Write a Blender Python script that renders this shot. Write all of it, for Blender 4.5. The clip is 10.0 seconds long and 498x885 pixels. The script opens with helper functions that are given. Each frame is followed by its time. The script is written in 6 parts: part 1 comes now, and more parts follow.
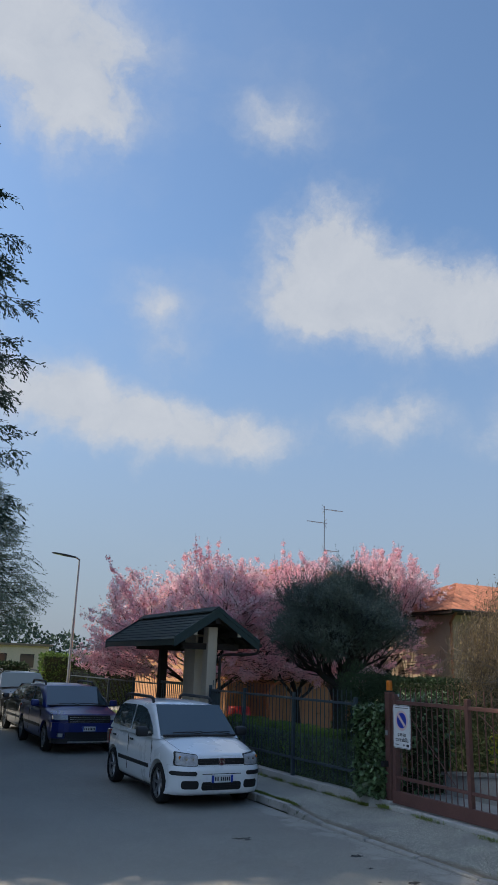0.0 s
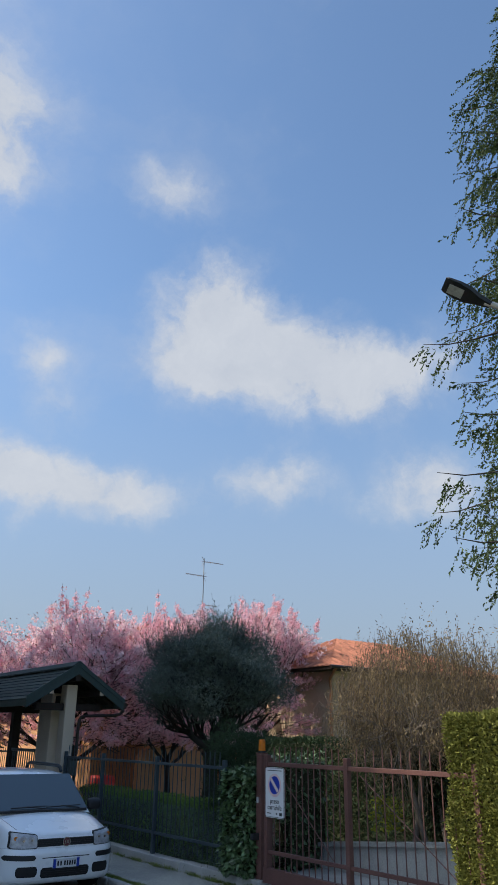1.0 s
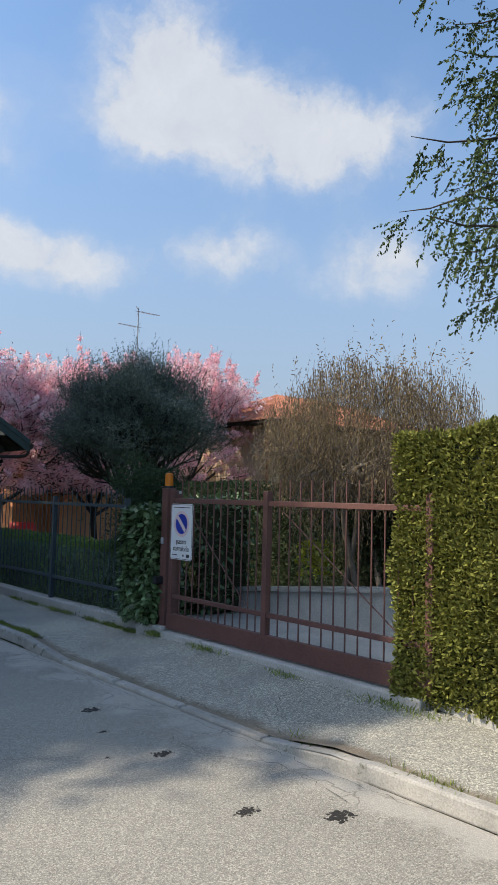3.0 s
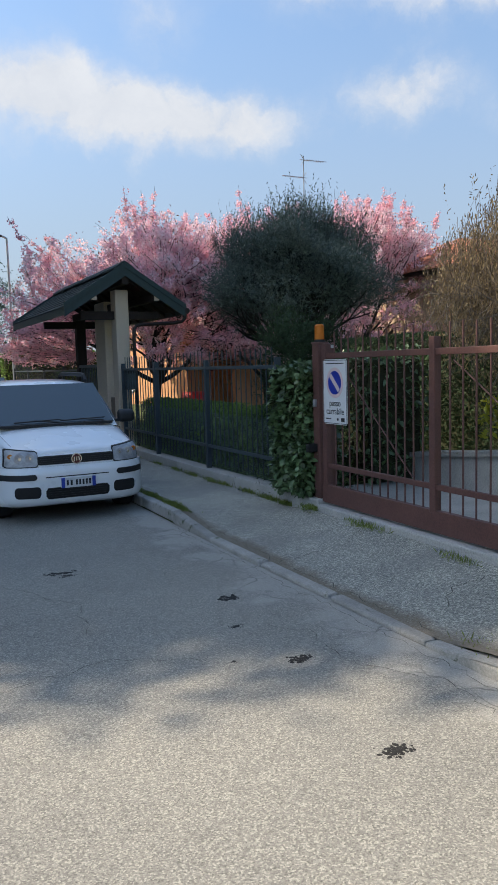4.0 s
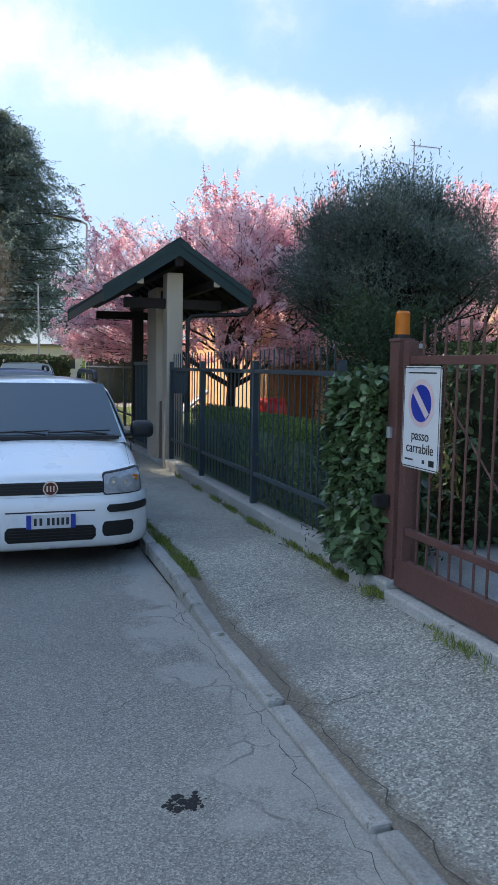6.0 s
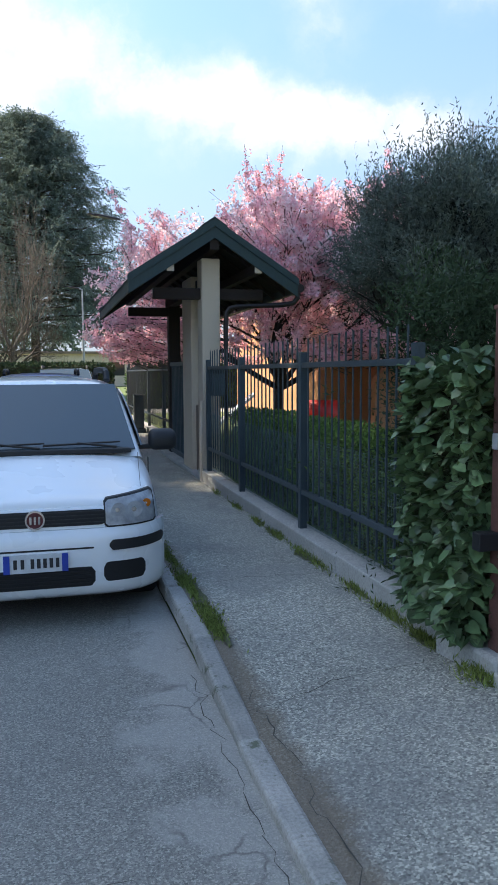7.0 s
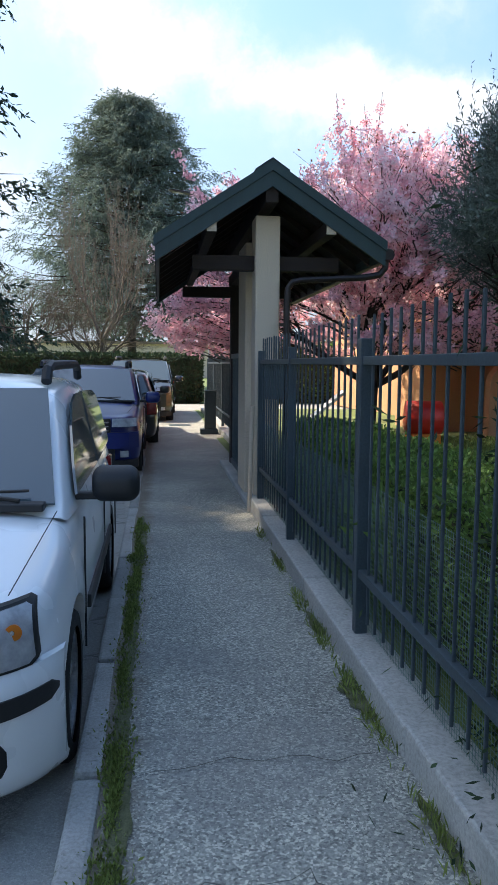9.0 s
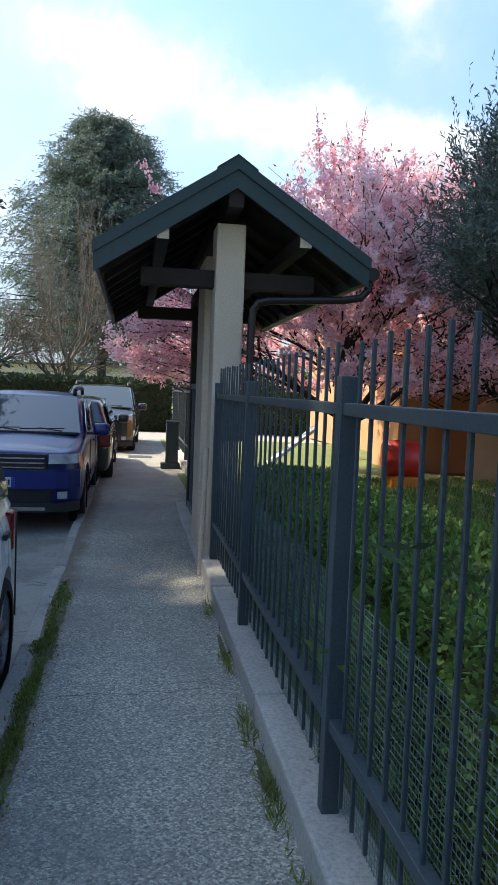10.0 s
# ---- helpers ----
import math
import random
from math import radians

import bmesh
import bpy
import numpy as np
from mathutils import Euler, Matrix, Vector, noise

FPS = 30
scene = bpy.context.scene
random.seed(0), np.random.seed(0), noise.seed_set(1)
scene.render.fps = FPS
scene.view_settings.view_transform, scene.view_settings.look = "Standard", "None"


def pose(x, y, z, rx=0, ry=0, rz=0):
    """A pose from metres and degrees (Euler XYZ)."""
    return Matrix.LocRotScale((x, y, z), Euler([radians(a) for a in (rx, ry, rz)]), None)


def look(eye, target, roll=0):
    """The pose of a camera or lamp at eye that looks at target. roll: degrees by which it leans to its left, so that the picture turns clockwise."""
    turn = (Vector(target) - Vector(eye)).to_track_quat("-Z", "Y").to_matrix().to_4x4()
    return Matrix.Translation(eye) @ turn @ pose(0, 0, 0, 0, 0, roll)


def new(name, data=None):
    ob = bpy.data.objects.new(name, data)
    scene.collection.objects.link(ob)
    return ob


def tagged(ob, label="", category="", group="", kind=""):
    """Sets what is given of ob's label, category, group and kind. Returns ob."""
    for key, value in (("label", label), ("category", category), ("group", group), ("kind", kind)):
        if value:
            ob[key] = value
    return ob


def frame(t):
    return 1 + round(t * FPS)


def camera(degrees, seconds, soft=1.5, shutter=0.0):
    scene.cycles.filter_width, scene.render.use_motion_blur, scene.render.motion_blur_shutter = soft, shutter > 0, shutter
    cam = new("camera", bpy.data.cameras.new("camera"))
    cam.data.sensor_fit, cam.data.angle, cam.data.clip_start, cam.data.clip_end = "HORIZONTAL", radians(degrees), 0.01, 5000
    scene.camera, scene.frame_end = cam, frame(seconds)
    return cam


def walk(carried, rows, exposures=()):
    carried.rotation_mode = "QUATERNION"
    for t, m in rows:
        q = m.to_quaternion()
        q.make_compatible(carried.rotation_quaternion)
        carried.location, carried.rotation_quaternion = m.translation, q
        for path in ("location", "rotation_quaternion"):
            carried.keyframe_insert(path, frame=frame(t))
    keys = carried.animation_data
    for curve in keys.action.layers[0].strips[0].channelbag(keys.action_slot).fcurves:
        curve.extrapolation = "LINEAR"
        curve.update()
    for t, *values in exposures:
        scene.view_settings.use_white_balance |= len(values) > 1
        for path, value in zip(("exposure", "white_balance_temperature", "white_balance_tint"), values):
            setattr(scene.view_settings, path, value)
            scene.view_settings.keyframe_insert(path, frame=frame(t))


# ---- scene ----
cam = camera(36.3, 10.0)
PATH = [
    (0, (0.134, -0.484, 2.095), (1.006, 1.225, 2.662), 2.0),
    (0.5, (0.514, -0.097, 2.047), (1.487, 1.493, 2.772), 1.1),
    (1, (0.957, 0.433, 2.016), (2.052, 1.944, 2.736), 0.8),
    (1.5, (1.495, 0.954, 1.953), (2.686, 2.435, 2.579), 0.5),
    (2, (1.979, 1.287, 1.894), (3.284, 2.723, 2.377), 0.9),
    (2.2, (2.188, 1.471, 1.855), (3.542, 2.889, 2.249), 1.1),
    (3.3, (3.173, 2.489, 1.689), (4.353, 4.102, 1.755), -0.1),
    (3.5, (3.381, 2.63, 1.691), (4.444, 4.324, 1.709), -0.8),
    (4, (3.846, 3.066, 1.61), (4.723, 4.852, 1.404), -1.6),
    (4.5, (4.327, 3.52, 1.576), (5.126, 5.316, 1.207), -1.2),
    (5, (4.702, 4.003, 1.619), (5.463, 5.836, 1.366), -0.5),
    (5.5, (5.061, 4.586, 1.583), (5.794, 6.435, 1.376), -0.8),
    (6, (5.303, 5.162, 1.601), (5.944, 7.047, 1.406), 1.0),
    (6.2, (5.416, 5.406, 1.634), (6.046, 7.295, 1.447), 1.2),
    (7.3, (5.993, 6.913, 1.475), (6.48, 8.845, 1.288), -0.6),
    (7.5, (6.141, 7.159, 1.467), (6.639, 9.087, 1.272), -0.8),
    (8, (6.362, 7.717, 1.545), (6.85, 9.644, 1.324), 0.2),
    (8.5, (6.577, 8.224, 1.547), (7.007, 10.166, 1.344), -0.5),
    (9, (6.821, 8.796, 1.551), (7.056, 10.772, 1.345), 0.4),
    (9.5, (7.025, 9.416, 1.582), (7.203, 11.399, 1.39), 2.9),
    (10, (7.12, 9.974, 1.613), (7.424, 11.946, 1.48), 2.2),
]
EXPOSURES = [(0.0, 0.36, 6400, 10), (1.0, 0.48, 6400, 10), (2.0, 0.62, 6450, 10), (3.5, 0.72, 6600, 10), (4.5, 0.92, 6700, 10), (5.5, 1.2, 6600, 10), (7.5, 1.3, 6550, 10), (10.0, 1.35, 6550, 10)]
walk(cam, [(t, look(eye, target, roll)) for t, eye, target, roll in PATH], EXPOSURES)

# ---- world, sun ----
SUN_AZ, SUN_EL = -60.0, 46.0   # compass bearing from +y towards +x, and height
sun_dir = Vector((math.sin(radians(SUN_AZ)) * math.cos(radians(SUN_EL)), math.cos(radians(SUN_AZ)) * math.cos(radians(SUN_EL)), math.sin(radians(SUN_EL))))
sun = new("sun", bpy.data.lights.new("sun", "SUN"))
sun.data.energy, sun.data.angle, sun.data.color = 3.6, radians(0.7), (1.0, 0.87, 0.69)
sun.matrix_world = look(sun_dir * 60, (0, 0, 0))
tagged(sun, kind="structure")


def nd(tree, kind, **inputs):
    """A node with its inputs set by name or number, links included."""
    n = tree.nodes.new(kind)
    for k, v in inputs.items():
        if k == "p_operation":
            n.operation = v
            continue
        s = n.inputs[int(k[1:])] if k[0] == "i" and k[1:].isdigit() else n.inputs[k.replace("_", " ")]
        if isinstance(v, bpy.types.NodeSocket):
            tree.links.new(v, s)
        else:
            s.default_value = v
    return n


def math_node(tree, op, a, b=0.0, c=0.0, clamp=False):
    n = nd(tree, "ShaderNodeMath", i0=a, i1=b, i2=c)
    n.operation, n.use_clamp = op, clamp
    return n.outputs[0]


def ramp(tree, fac, stops):
    n = nd(tree, "ShaderNodeValToRGB", i0=fac)
    el = n.color_ramp.elements
    while len(el) < len(stops):
        el.new(0.5)
    for e, (p, c) in zip(el, stops):
        e.position, e.color = p, (*c, 1) if len(c) == 3 else c
    return n.outputs[0]


def mix(tree, fac, a, b, blend="MIX"):
    n = tree.nodes.new("ShaderNodeMix")
    n.data_type, n.blend_type = "RGBA", blend
    for s, v in ((n.inputs[0], fac), (n.inputs[6], a), (n.inputs[7], b)):
        if isinstance(v, bpy.types.NodeSocket):
            tree.links.new(v, s)
        else:
            s.default_value = (*v, 1) if isinstance(v, tuple) and len(v) == 3 else v
    return n.outputs[2]


world = bpy.data.worlds.new("sky")
scene.world = world
world.use_nodes = True
wt = world.node_tree
wt.nodes.clear()
sky = nd(wt, "ShaderNodeTexSky")
sky.sky_type, sky.sun_disc = "NISHITA", False
sky.sun_elevation, sky.sun_rotation = radians(SUN_EL), radians(SUN_AZ)
sky.air_density, sky.dust_density, sky.ozone_density = 1.0, 1.6, 1.4
coord = nd(wt, "ShaderNodeTexCoord")
direction = coord.outputs["Generated"]
warp = nd(wt, "ShaderNodeTexNoise", Vector=direction, Scale=9.0, Detail=6.0, Roughness=0.62)
warp_off = nd(wt, "ShaderNodeVectorMath", i0=warp.outputs["Color"], i1=(0.5, 0.5, 0.5), p_operation="SUBTRACT").outputs[0]
warped = nd(wt, "ShaderNodeVectorMath", i0=warp_off, i1=(0.11, 0.11, 0.09), i2=direction, p_operation="MULTIPLY_ADD").outputs[0]
# cumulus puffs: bearing, height, half width, half height (degrees), weight
CLOUDS = [
    (32.2, 31.3, 3.4, 3.4, 1.0), (36, 28.2, 4.6, 3.6, 1.1), (31.5, 27.2, 3.4, 2.6, 0.8), (41.5, 26.2, 4.6, 2.9, 1.0), (46.5, 25, 3.8, 2.6, 0.8),
    (28.5, 39.0, 2.4, 1.9, 0.62), (6.0, 43, 5.5, 4.5, 1.1), (10.5, 39.5, 4.2, 4.0, 1.0),
    (12.2, 18.3, 3.6, 2.5, 1.0), (18.5, 17.6, 5.0, 2.3, 1.0), (26, 16.6, 5.6, 2.0, 0.85),
    (38, 18.2, 3.8, 2.3, 0.85), (19.4, 26.5, 2.4, 2.0, 0.5), (21, 23, 2.0, 1.5, 0.4), (50, 17.6, 4.2, 2.6, 0.9), (50.5, 26.4, 2.6, 2.2, 0.6),
    (-4.5, 22.5, 4.4, 2.6, 0.8), (-1.5, 20, 3.6, 2.8, 0.8), (3.5, 22, 2.8, 2.0, 0.7), (6, 19.6, 3.4, 1.8, 0.6), (-12, 11.5, 6, 3.5, 0.55),
]
total = None
for az, el, hw, hh, weight in CLOUDS:
    a, e = radians(az), radians(el)
    mid = Vector((math.sin(a) * math.cos(e), math.cos(a) * math.cos(e), math.sin(e)))
    side = Vector((math.cos(a), -math.sin(a), 0))
    up = side.cross(mid)
    rel = nd(wt, "ShaderNodeVectorMath", i0=warped, i1=tuple(mid), p_operation="SUBTRACT").outputs[0]
    u = nd(wt, "ShaderNodeVectorMath", i0=rel, i1=tuple(side / math.sin(radians(hw))), p_operation="DOT_PRODUCT").outputs["Value"]
    v = nd(wt, "ShaderNodeVectorMath", i0=rel, i1=tuple(up / math.sin(radians(hh))), p_operation="DOT_PRODUCT").outputs["Value"]
    w = nd(wt, "ShaderNodeVectorMath", i0=rel, i1=tuple(mid * 4), p_operation="DOT_PRODUCT").outputs["Value"]
    r2 = math_node(wt, "MULTIPLY_ADD", u, u, math_node(wt, "MULTIPLY_ADD", v, v, math_node(wt, "MULTIPLY", w, w)))
    puff = math_node(wt, "MULTIPLY", math_node(wt, "EXPONENT", math_node(wt, "MULTIPLY", r2, -0.9)), weight)
    total = puff if total is None else math_node(wt, "ADD", total, puff)
# loose small clouds all round, also behind the camera
loose = nd(wt, "ShaderNodeTexNoise", Vector=nd(wt, "ShaderNodeVectorMath", i0=warped, i1=(1, 1, 2.2), p_operation="MULTIPLY").outputs[0], Scale=2.6, Detail=5.0, Roughness=0.55)
veil = math_node(wt, "MULTIPLY", math_node(wt, "SUBTRACT", loose.outputs["Fac"], 0.42, clamp=True), 1.3)
height = nd(wt, "ShaderNodeSeparateXYZ", Vector=direction).outputs[2]
detail = nd(wt, "ShaderNodeTexNoise", Vector=warped, Scale=16.0, Detail=7.0, Roughness=0.6)
ragged = math_node(wt, "MULTIPLY", total, math_node(wt, "MULTIPLY_ADD", detail.outputs["Fac"], 2.3, -0.22))
amount = nd(wt, "ShaderNodeMapRange", Value=math_node(wt, "ADD", ragged, veil), i1=0.10, i2=1.15, i3=0.0, i4=0.92)
amount.interpolation_type = "SMOOTHSTEP"
haze = nd(wt, "ShaderNodeMapRange", Value=height, i1=0.0, i2=0.56, i3=0.85, i4=0.0)
haze.interpolation_type = "SMOOTHSTEP"
clear = nd(wt, "ShaderNodeVectorMath", i0=sky.outputs[0], i1=(0.78, 0.90, 0.96), p_operation="MULTIPLY").outputs[0]
hazy = mix(wt, haze.outputs[0], clear, (1.5, 1.75, 2.2))
white = mix(wt, detail.outputs["Fac"], (2.4, 2.6, 2.95), (3.4, 3.5, 3.65))
back = nd(wt, "ShaderNodeBackground", Color=mix(wt, amount.outputs[0], hazy, white), Strength=0.15)
wt.links.new(back.outputs[0], nd(wt, "ShaderNodeOutputWorld").inputs[0])

# ---- materials ----
def material(name, colour, rough=0.7, second=None, scale=6.0, fine=60.0, bump=0.2, metal=0.0, spots=None, per_object=0.0, per_island=0.0, spec=0.5, coat=0.0, streak=None, transmit=0.0, grit=0.55, stones=0.0, stone_mix=1.0, tweak=None):
    """A procedural surface: two tones at a coarse scale, grain at a fine one, relief, and wear spots."""
    m = bpy.data.materials.new(name)
    m.use_nodes = True
    t = m.node_tree
    p = t.nodes["Principled BSDF"]
    pos = nd(t, "ShaderNodeTexCoord").outputs["Object"]
    if per_object:
        pos = nd(t, "ShaderNodeVectorMath", i0=pos, i1=nd(t, "ShaderNodeCombineXYZ", i0=math_node(t, "MULTIPLY", nd(t, "ShaderNodeObjectInfo").outputs["Random"], 37.0)).outputs[0], p_operation="ADD").outputs[0]
    if streak:
        pos = nd(t, "ShaderNodeVectorMath", i0=pos, i1=streak, p_operation="MULTIPLY").outputs[0]
    coarse = nd(t, "ShaderNodeTexNoise", Vector=pos, Scale=scale, Detail=4.0, Roughness=0.6).outputs["Fac"]
    grain = nd(t, "ShaderNodeTexNoise", Vector=pos, Scale=fine, Detail=3.0, Roughness=0.65).outputs["Fac"]
    second = second or tuple(c * 0.72 for c in colour)
    c = mix(t, nd(t, "ShaderNodeMapRange", Value=coarse, i1=0.32, i2=0.68).outputs[0], second, colour)
    c = mix(t, grit, c, ramp(t, grain, [(0.25, (0.35, 0.35, 0.35)), (0.55, (0.92, 0.92, 0.92)), (0.8, (1.25, 1.25, 1.25))]), "MULTIPLY")
    if stones:
        cells = nd(t, "ShaderNodeTexVoronoi", Vector=pos, Scale=stones)
        tone = nd(t, "ShaderNodeSeparateColor", Color=cells.outputs["Color"]).outputs[0]
        c = mix(t, stone_mix, c, ramp(t, tone, [(0.0, (0.45, 0.45, 0.46)), (0.3, (0.85, 0.85, 0.85)), (0.72, (1.02, 1.02, 1.0)), (0.8, (1.5, 1.48, 1.42)), (1.0, (1.75, 1.72, 1.65))]), "MULTIPLY")
    if tweak:
        c = tweak(t, pos, c)
    if spots:
        colour2, level = spots
        s = nd(t, "ShaderNodeTexNoise", Vector=pos, Scale=scale * 2.3, Detail=6.0, Roughness=0.7).outputs["Fac"]
        c = mix(t, nd(t, "ShaderNodeMapRange", Value=s, i1=level, i2=level + 0.08).outputs[0], c, colour2)
    for amount, source in ((per_object, "ShaderNodeObjectInfo"), (per_island, "ShaderNodeNewGeometry")):
        if amount:
            n = nd(t, source)
            r = n.outputs["Random" if source == "ShaderNodeObjectInfo" else "Random Per Island"]
            k = nd(t, "ShaderNodeMapRange", Value=r, i3=1 - amount, i4=1 + amount).outputs[0]
            c = mix(t, 1.0, c, nd(t, "ShaderNodeCombineXYZ", i0=k, i1=k, i2=k).outputs[0], "MULTIPLY")
    t.links.new(c, p.inputs["Base Color"])
    t.links.new(nd(t, "ShaderNodeMapRange", Value=coarse, i3=max(rough - 0.08, 0.03), i4=min(rough + 0.08, 1)).outputs[0], p.inputs["Roughness"])
    p.inputs["Metallic"].default_value = metal
    p.inputs["Specular IOR Level"].default_value = spec
    p.inputs["Coat Weight"].default_value = coat
    if bump:
        b = nd(t, "ShaderNodeBump", Height=math_node(t, "ADD", grain, coarse), Strength=bump, Distance=0.01)
        t.links.new(b.outputs[0], p.inputs["Normal"])
    if transmit:
        lit = nd(t, "ShaderNodeBsdfTranslucent", Color=c)
        out = nd(t, "ShaderNodeMixShader", i0=transmit, i1=p.outputs[0], i2=lit.outputs[0])
        t.links.new(out.outputs[0], t.nodes["Material Output"].inputs[0])
    return m


def glass(name, tint=(0.06, 0.085, 0.098), rough=0.04):
    """Dark tinted car glass: what lies behind hardly shows, the sky does."""
    m = bpy.data.materials.new(name)
    m.use_nodes = True
    p = m.node_tree.nodes["Principled BSDF"]
    p.inputs["Base Color"].default_value = (*tint, 1)
    p.inputs["Roughness"].default_value = rough
    p.inputs["Specular IOR Level"].default_value = 0.8
    p.inputs["Coat Weight"].default_value = 0.6
    p.inputs["Coat Roughness"].default_value = 0.03
    return m


def broken_edge(t, pos, c):
    """Crazed, paler asphalt along the kerb."""
    x = nd(t, "ShaderNodeSeparateXYZ", Vector=pos).outputs[0]
    wob = nd(t, "ShaderNodeTexNoise", Vector=pos, Scale=1.6, Detail=5.0, Roughness=0.65).outputs["Fac"]
    edge = nd(t, "ShaderNodeMapRange", Value=math_node(t, "MULTIPLY_ADD", wob, 1.5, x), i1=6.92, i2=7.08).outputs[0]
    bent = nd(t, "ShaderNodeVectorMath", i0=nd(t, "ShaderNodeTexNoise", Vector=pos, Scale=5.0, Detail=4.0).outputs["Color"], i1=(0.25, 0.25, 0.0), i2=pos, p_operation="MULTIPLY_ADD").outputs[0]
    v = nd(t, "ShaderNodeTexVoronoi", Vector=bent, Scale=2.6)
    v.feature = "DISTANCE_TO_EDGE"
    line = nd(t, "ShaderNodeMapRange", Value=v.outputs["Distance"], i1=0.004, i2=0.022, i3=1.0, i4=0.0).outputs[0]
    pale = mix(t, math_node(t, "MULTIPLY", edge, 0.55), c, (0.42, 0.405, 0.37))
    gaps = nd(t, "ShaderNodeMapRange", Value=nd(t, "ShaderNodeTexNoise", Vector=pos, Scale=2.3, Detail=2.0).outputs["Fac"], i1=0.46, i2=0.56).outputs[0]
    return mix(t, math_node(t, "MULTIPLY", math_node(t, "MULTIPLY", line, math_node(t, "MULTIPLY", edge, gaps)), 0.6), pale, (0.085, 0.08, 0.07))


def kerb_dirt(t, pos, c):
    """Brown dirt gathered behind the kerb, and worn smoother, darker patches."""
    x = nd(t, "ShaderNodeSeparateXYZ", Vector=pos).outputs[0]
    wob = nd(t, "ShaderNodeTexNoise", Vector=pos, Scale=3.5, Detail=5.0, Roughness=0.7).outputs["Fac"]
    edge = nd(t, "ShaderNodeMapRange", Value=math_node(t, "MULTIPLY_ADD", wob, -0.30, x), i1=6.52, i2=6.62, i3=0.75, i4=0.0).outputs[0]
    worn = nd(t, "ShaderNodeTexNoise", Vector=pos, Scale=1.1, Detail=3.0, Roughness=0.5).outputs["Fac"]
    c = mix(t, nd(t, "ShaderNodeMapRange", Value=worn, i1=0.52, i2=0.62, i3=0.0, i4=0.4).outputs[0], c, (0.21, 0.21, 0.20))
    return mix(t, edge, c, (0.16, 0.125, 0.085))


ASPHALT = material("road_asphalt", (0.33, 0.32, 0.285), 0.9, (0.275, 0.268, 0.242), 0.7, 110, 0.5, grit=0.7, stones=150.0, stone_mix=0.7, tweak=broken_edge)
PAVING = material("pavement_asphalt", (0.42, 0.415, 0.365), 0.92, (0.30, 0.298, 0.265), 0.9, 60, 0.8, grit=0.7, stones=120.0, stone_mix=0.95, tweak=kerb_dirt)
PATCH = material("old_patch", (0.32, 0.315, 0.30), 0.92, (0.24, 0.24, 0.235), 1.6, 120, 0.5, grit=0.85)
TAR = material("dark_tar_spot", (0.022, 0.021, 0.02), 0.85, None, 14, 90, 0.6)
CRACK = material("crack_dirt", (0.07, 0.066, 0.055), 0.95, (0.11, 0.105, 0.085), 6, 60, 0.4)
KERB = material("kerb_stone", (0.42, 0.405, 0.375), 0.9, (0.29, 0.285, 0.26), 4, 70, 0.45, spots=((0.12, 0.13, 0.09), 0.6), per_object=0.15)
CONCRETE = material("concrete", (0.52, 0.51, 0.48), 0.9, (0.38, 0.38, 0.355), 2.2, 60, 0.35, spots=((0.15, 0.15, 0.115), 0.64))
SOIL = material("lawn_soil", (0.17, 0.23, 0.06), 0.95, (0.12, 0.15, 0.05), 1.4, 45, 0.5)
GRASS = material("grass", (0.25, 0.31, 0.08), 0.75, (0.18, 0.22, 0.065), 3, 30, 0.0, per_island=0.4, transmit=0.3, spec=0.2)
MOSS = material("verge_moss", (0.17, 0.17, 0.085), 0.95, (0.10, 0.11, 0.05), 22, 120, 1.0)
FENCE = material("dark_blue_green_paint", (0.055, 0.078, 0.092), 0.45, (0.044, 0.064, 0.078), 5, 90, 0.08, spots=((0.06, 0.055, 0.05), 0.72))
MESH = material("green_wire_mesh", (0.17, 0.26, 0.23), 0.5, None, 5, 60, 0)
GATE = material("oxide_brown_paint", (0.155, 0.072, 0.060), 0.55, (0.12, 0.056, 0.048), 4, 80, 0.1, spots=((0.26, 0.12, 0.085), 0.70))
ROOF = material("bitumen_shingle", (0.03, 0.045, 0.043), 0.85, (0.021, 0.033, 0.032), 3, 90, 0.5, per_object=0.2)
GREENPAINT = material("dark_green_barge_paint", (0.024, 0.055, 0.056), 0.5, (0.019, 0.043, 0.045), 3, 80, 0.1, streak=(6, 1, 1))
TIMBER = material("dark_stained_timber", (0.032, 0.020, 0.015), 0.8, (0.020, 0.013, 0.011), 3, 60, 0.3, streak=(1, 1, 8))
PLASTER = material("beige_plaster", (0.72, 0.59, 0.44), 0.9, (0.64, 0.52, 0.39), 1.5, 90, 0.3, spots=((0.42, 0.36, 0.29), 0.70))
BRICKWALL = material("brown_render", (0.26, 0.19, 0.14), 0.9, (0.20, 0.145, 0.11), 2, 80, 0.3)
PIPE = material("brown_metal_pipe", (0.035, 0.026, 0.025), 0.4, None, 4, 60, 0.05, metal=0.3)
GREYBOX = material("grey_green_plastic", (0.065, 0.085, 0.085), 0.6, None, 4, 60, 0.1)
ORANGE = material("orange_render", (0.62, 0.33, 0.17), 0.9, (0.54, 0.27, 0.13), 0.8, 60, 0.3)
HOUSE = material("pale_ochre_render", (0.48, 0.37, 0.26), 0.9, (0.41, 0.31, 0.22), 0.8, 60, 0.3)
TILE = material("terracotta_tile", (0.47, 0.19, 0.11), 0.85, (0.34, 0.13, 0.08), 4, 50, 0.3, per_island=0.3, spots=((0.22, 0.13, 0.09), 0.66))
BARK = material("grey_brown_bark", (0.075, 0.06, 0.05), 0.95, (0.04, 0.033, 0.028), 6, 40, 0.9, streak=(1, 1, 0.3))
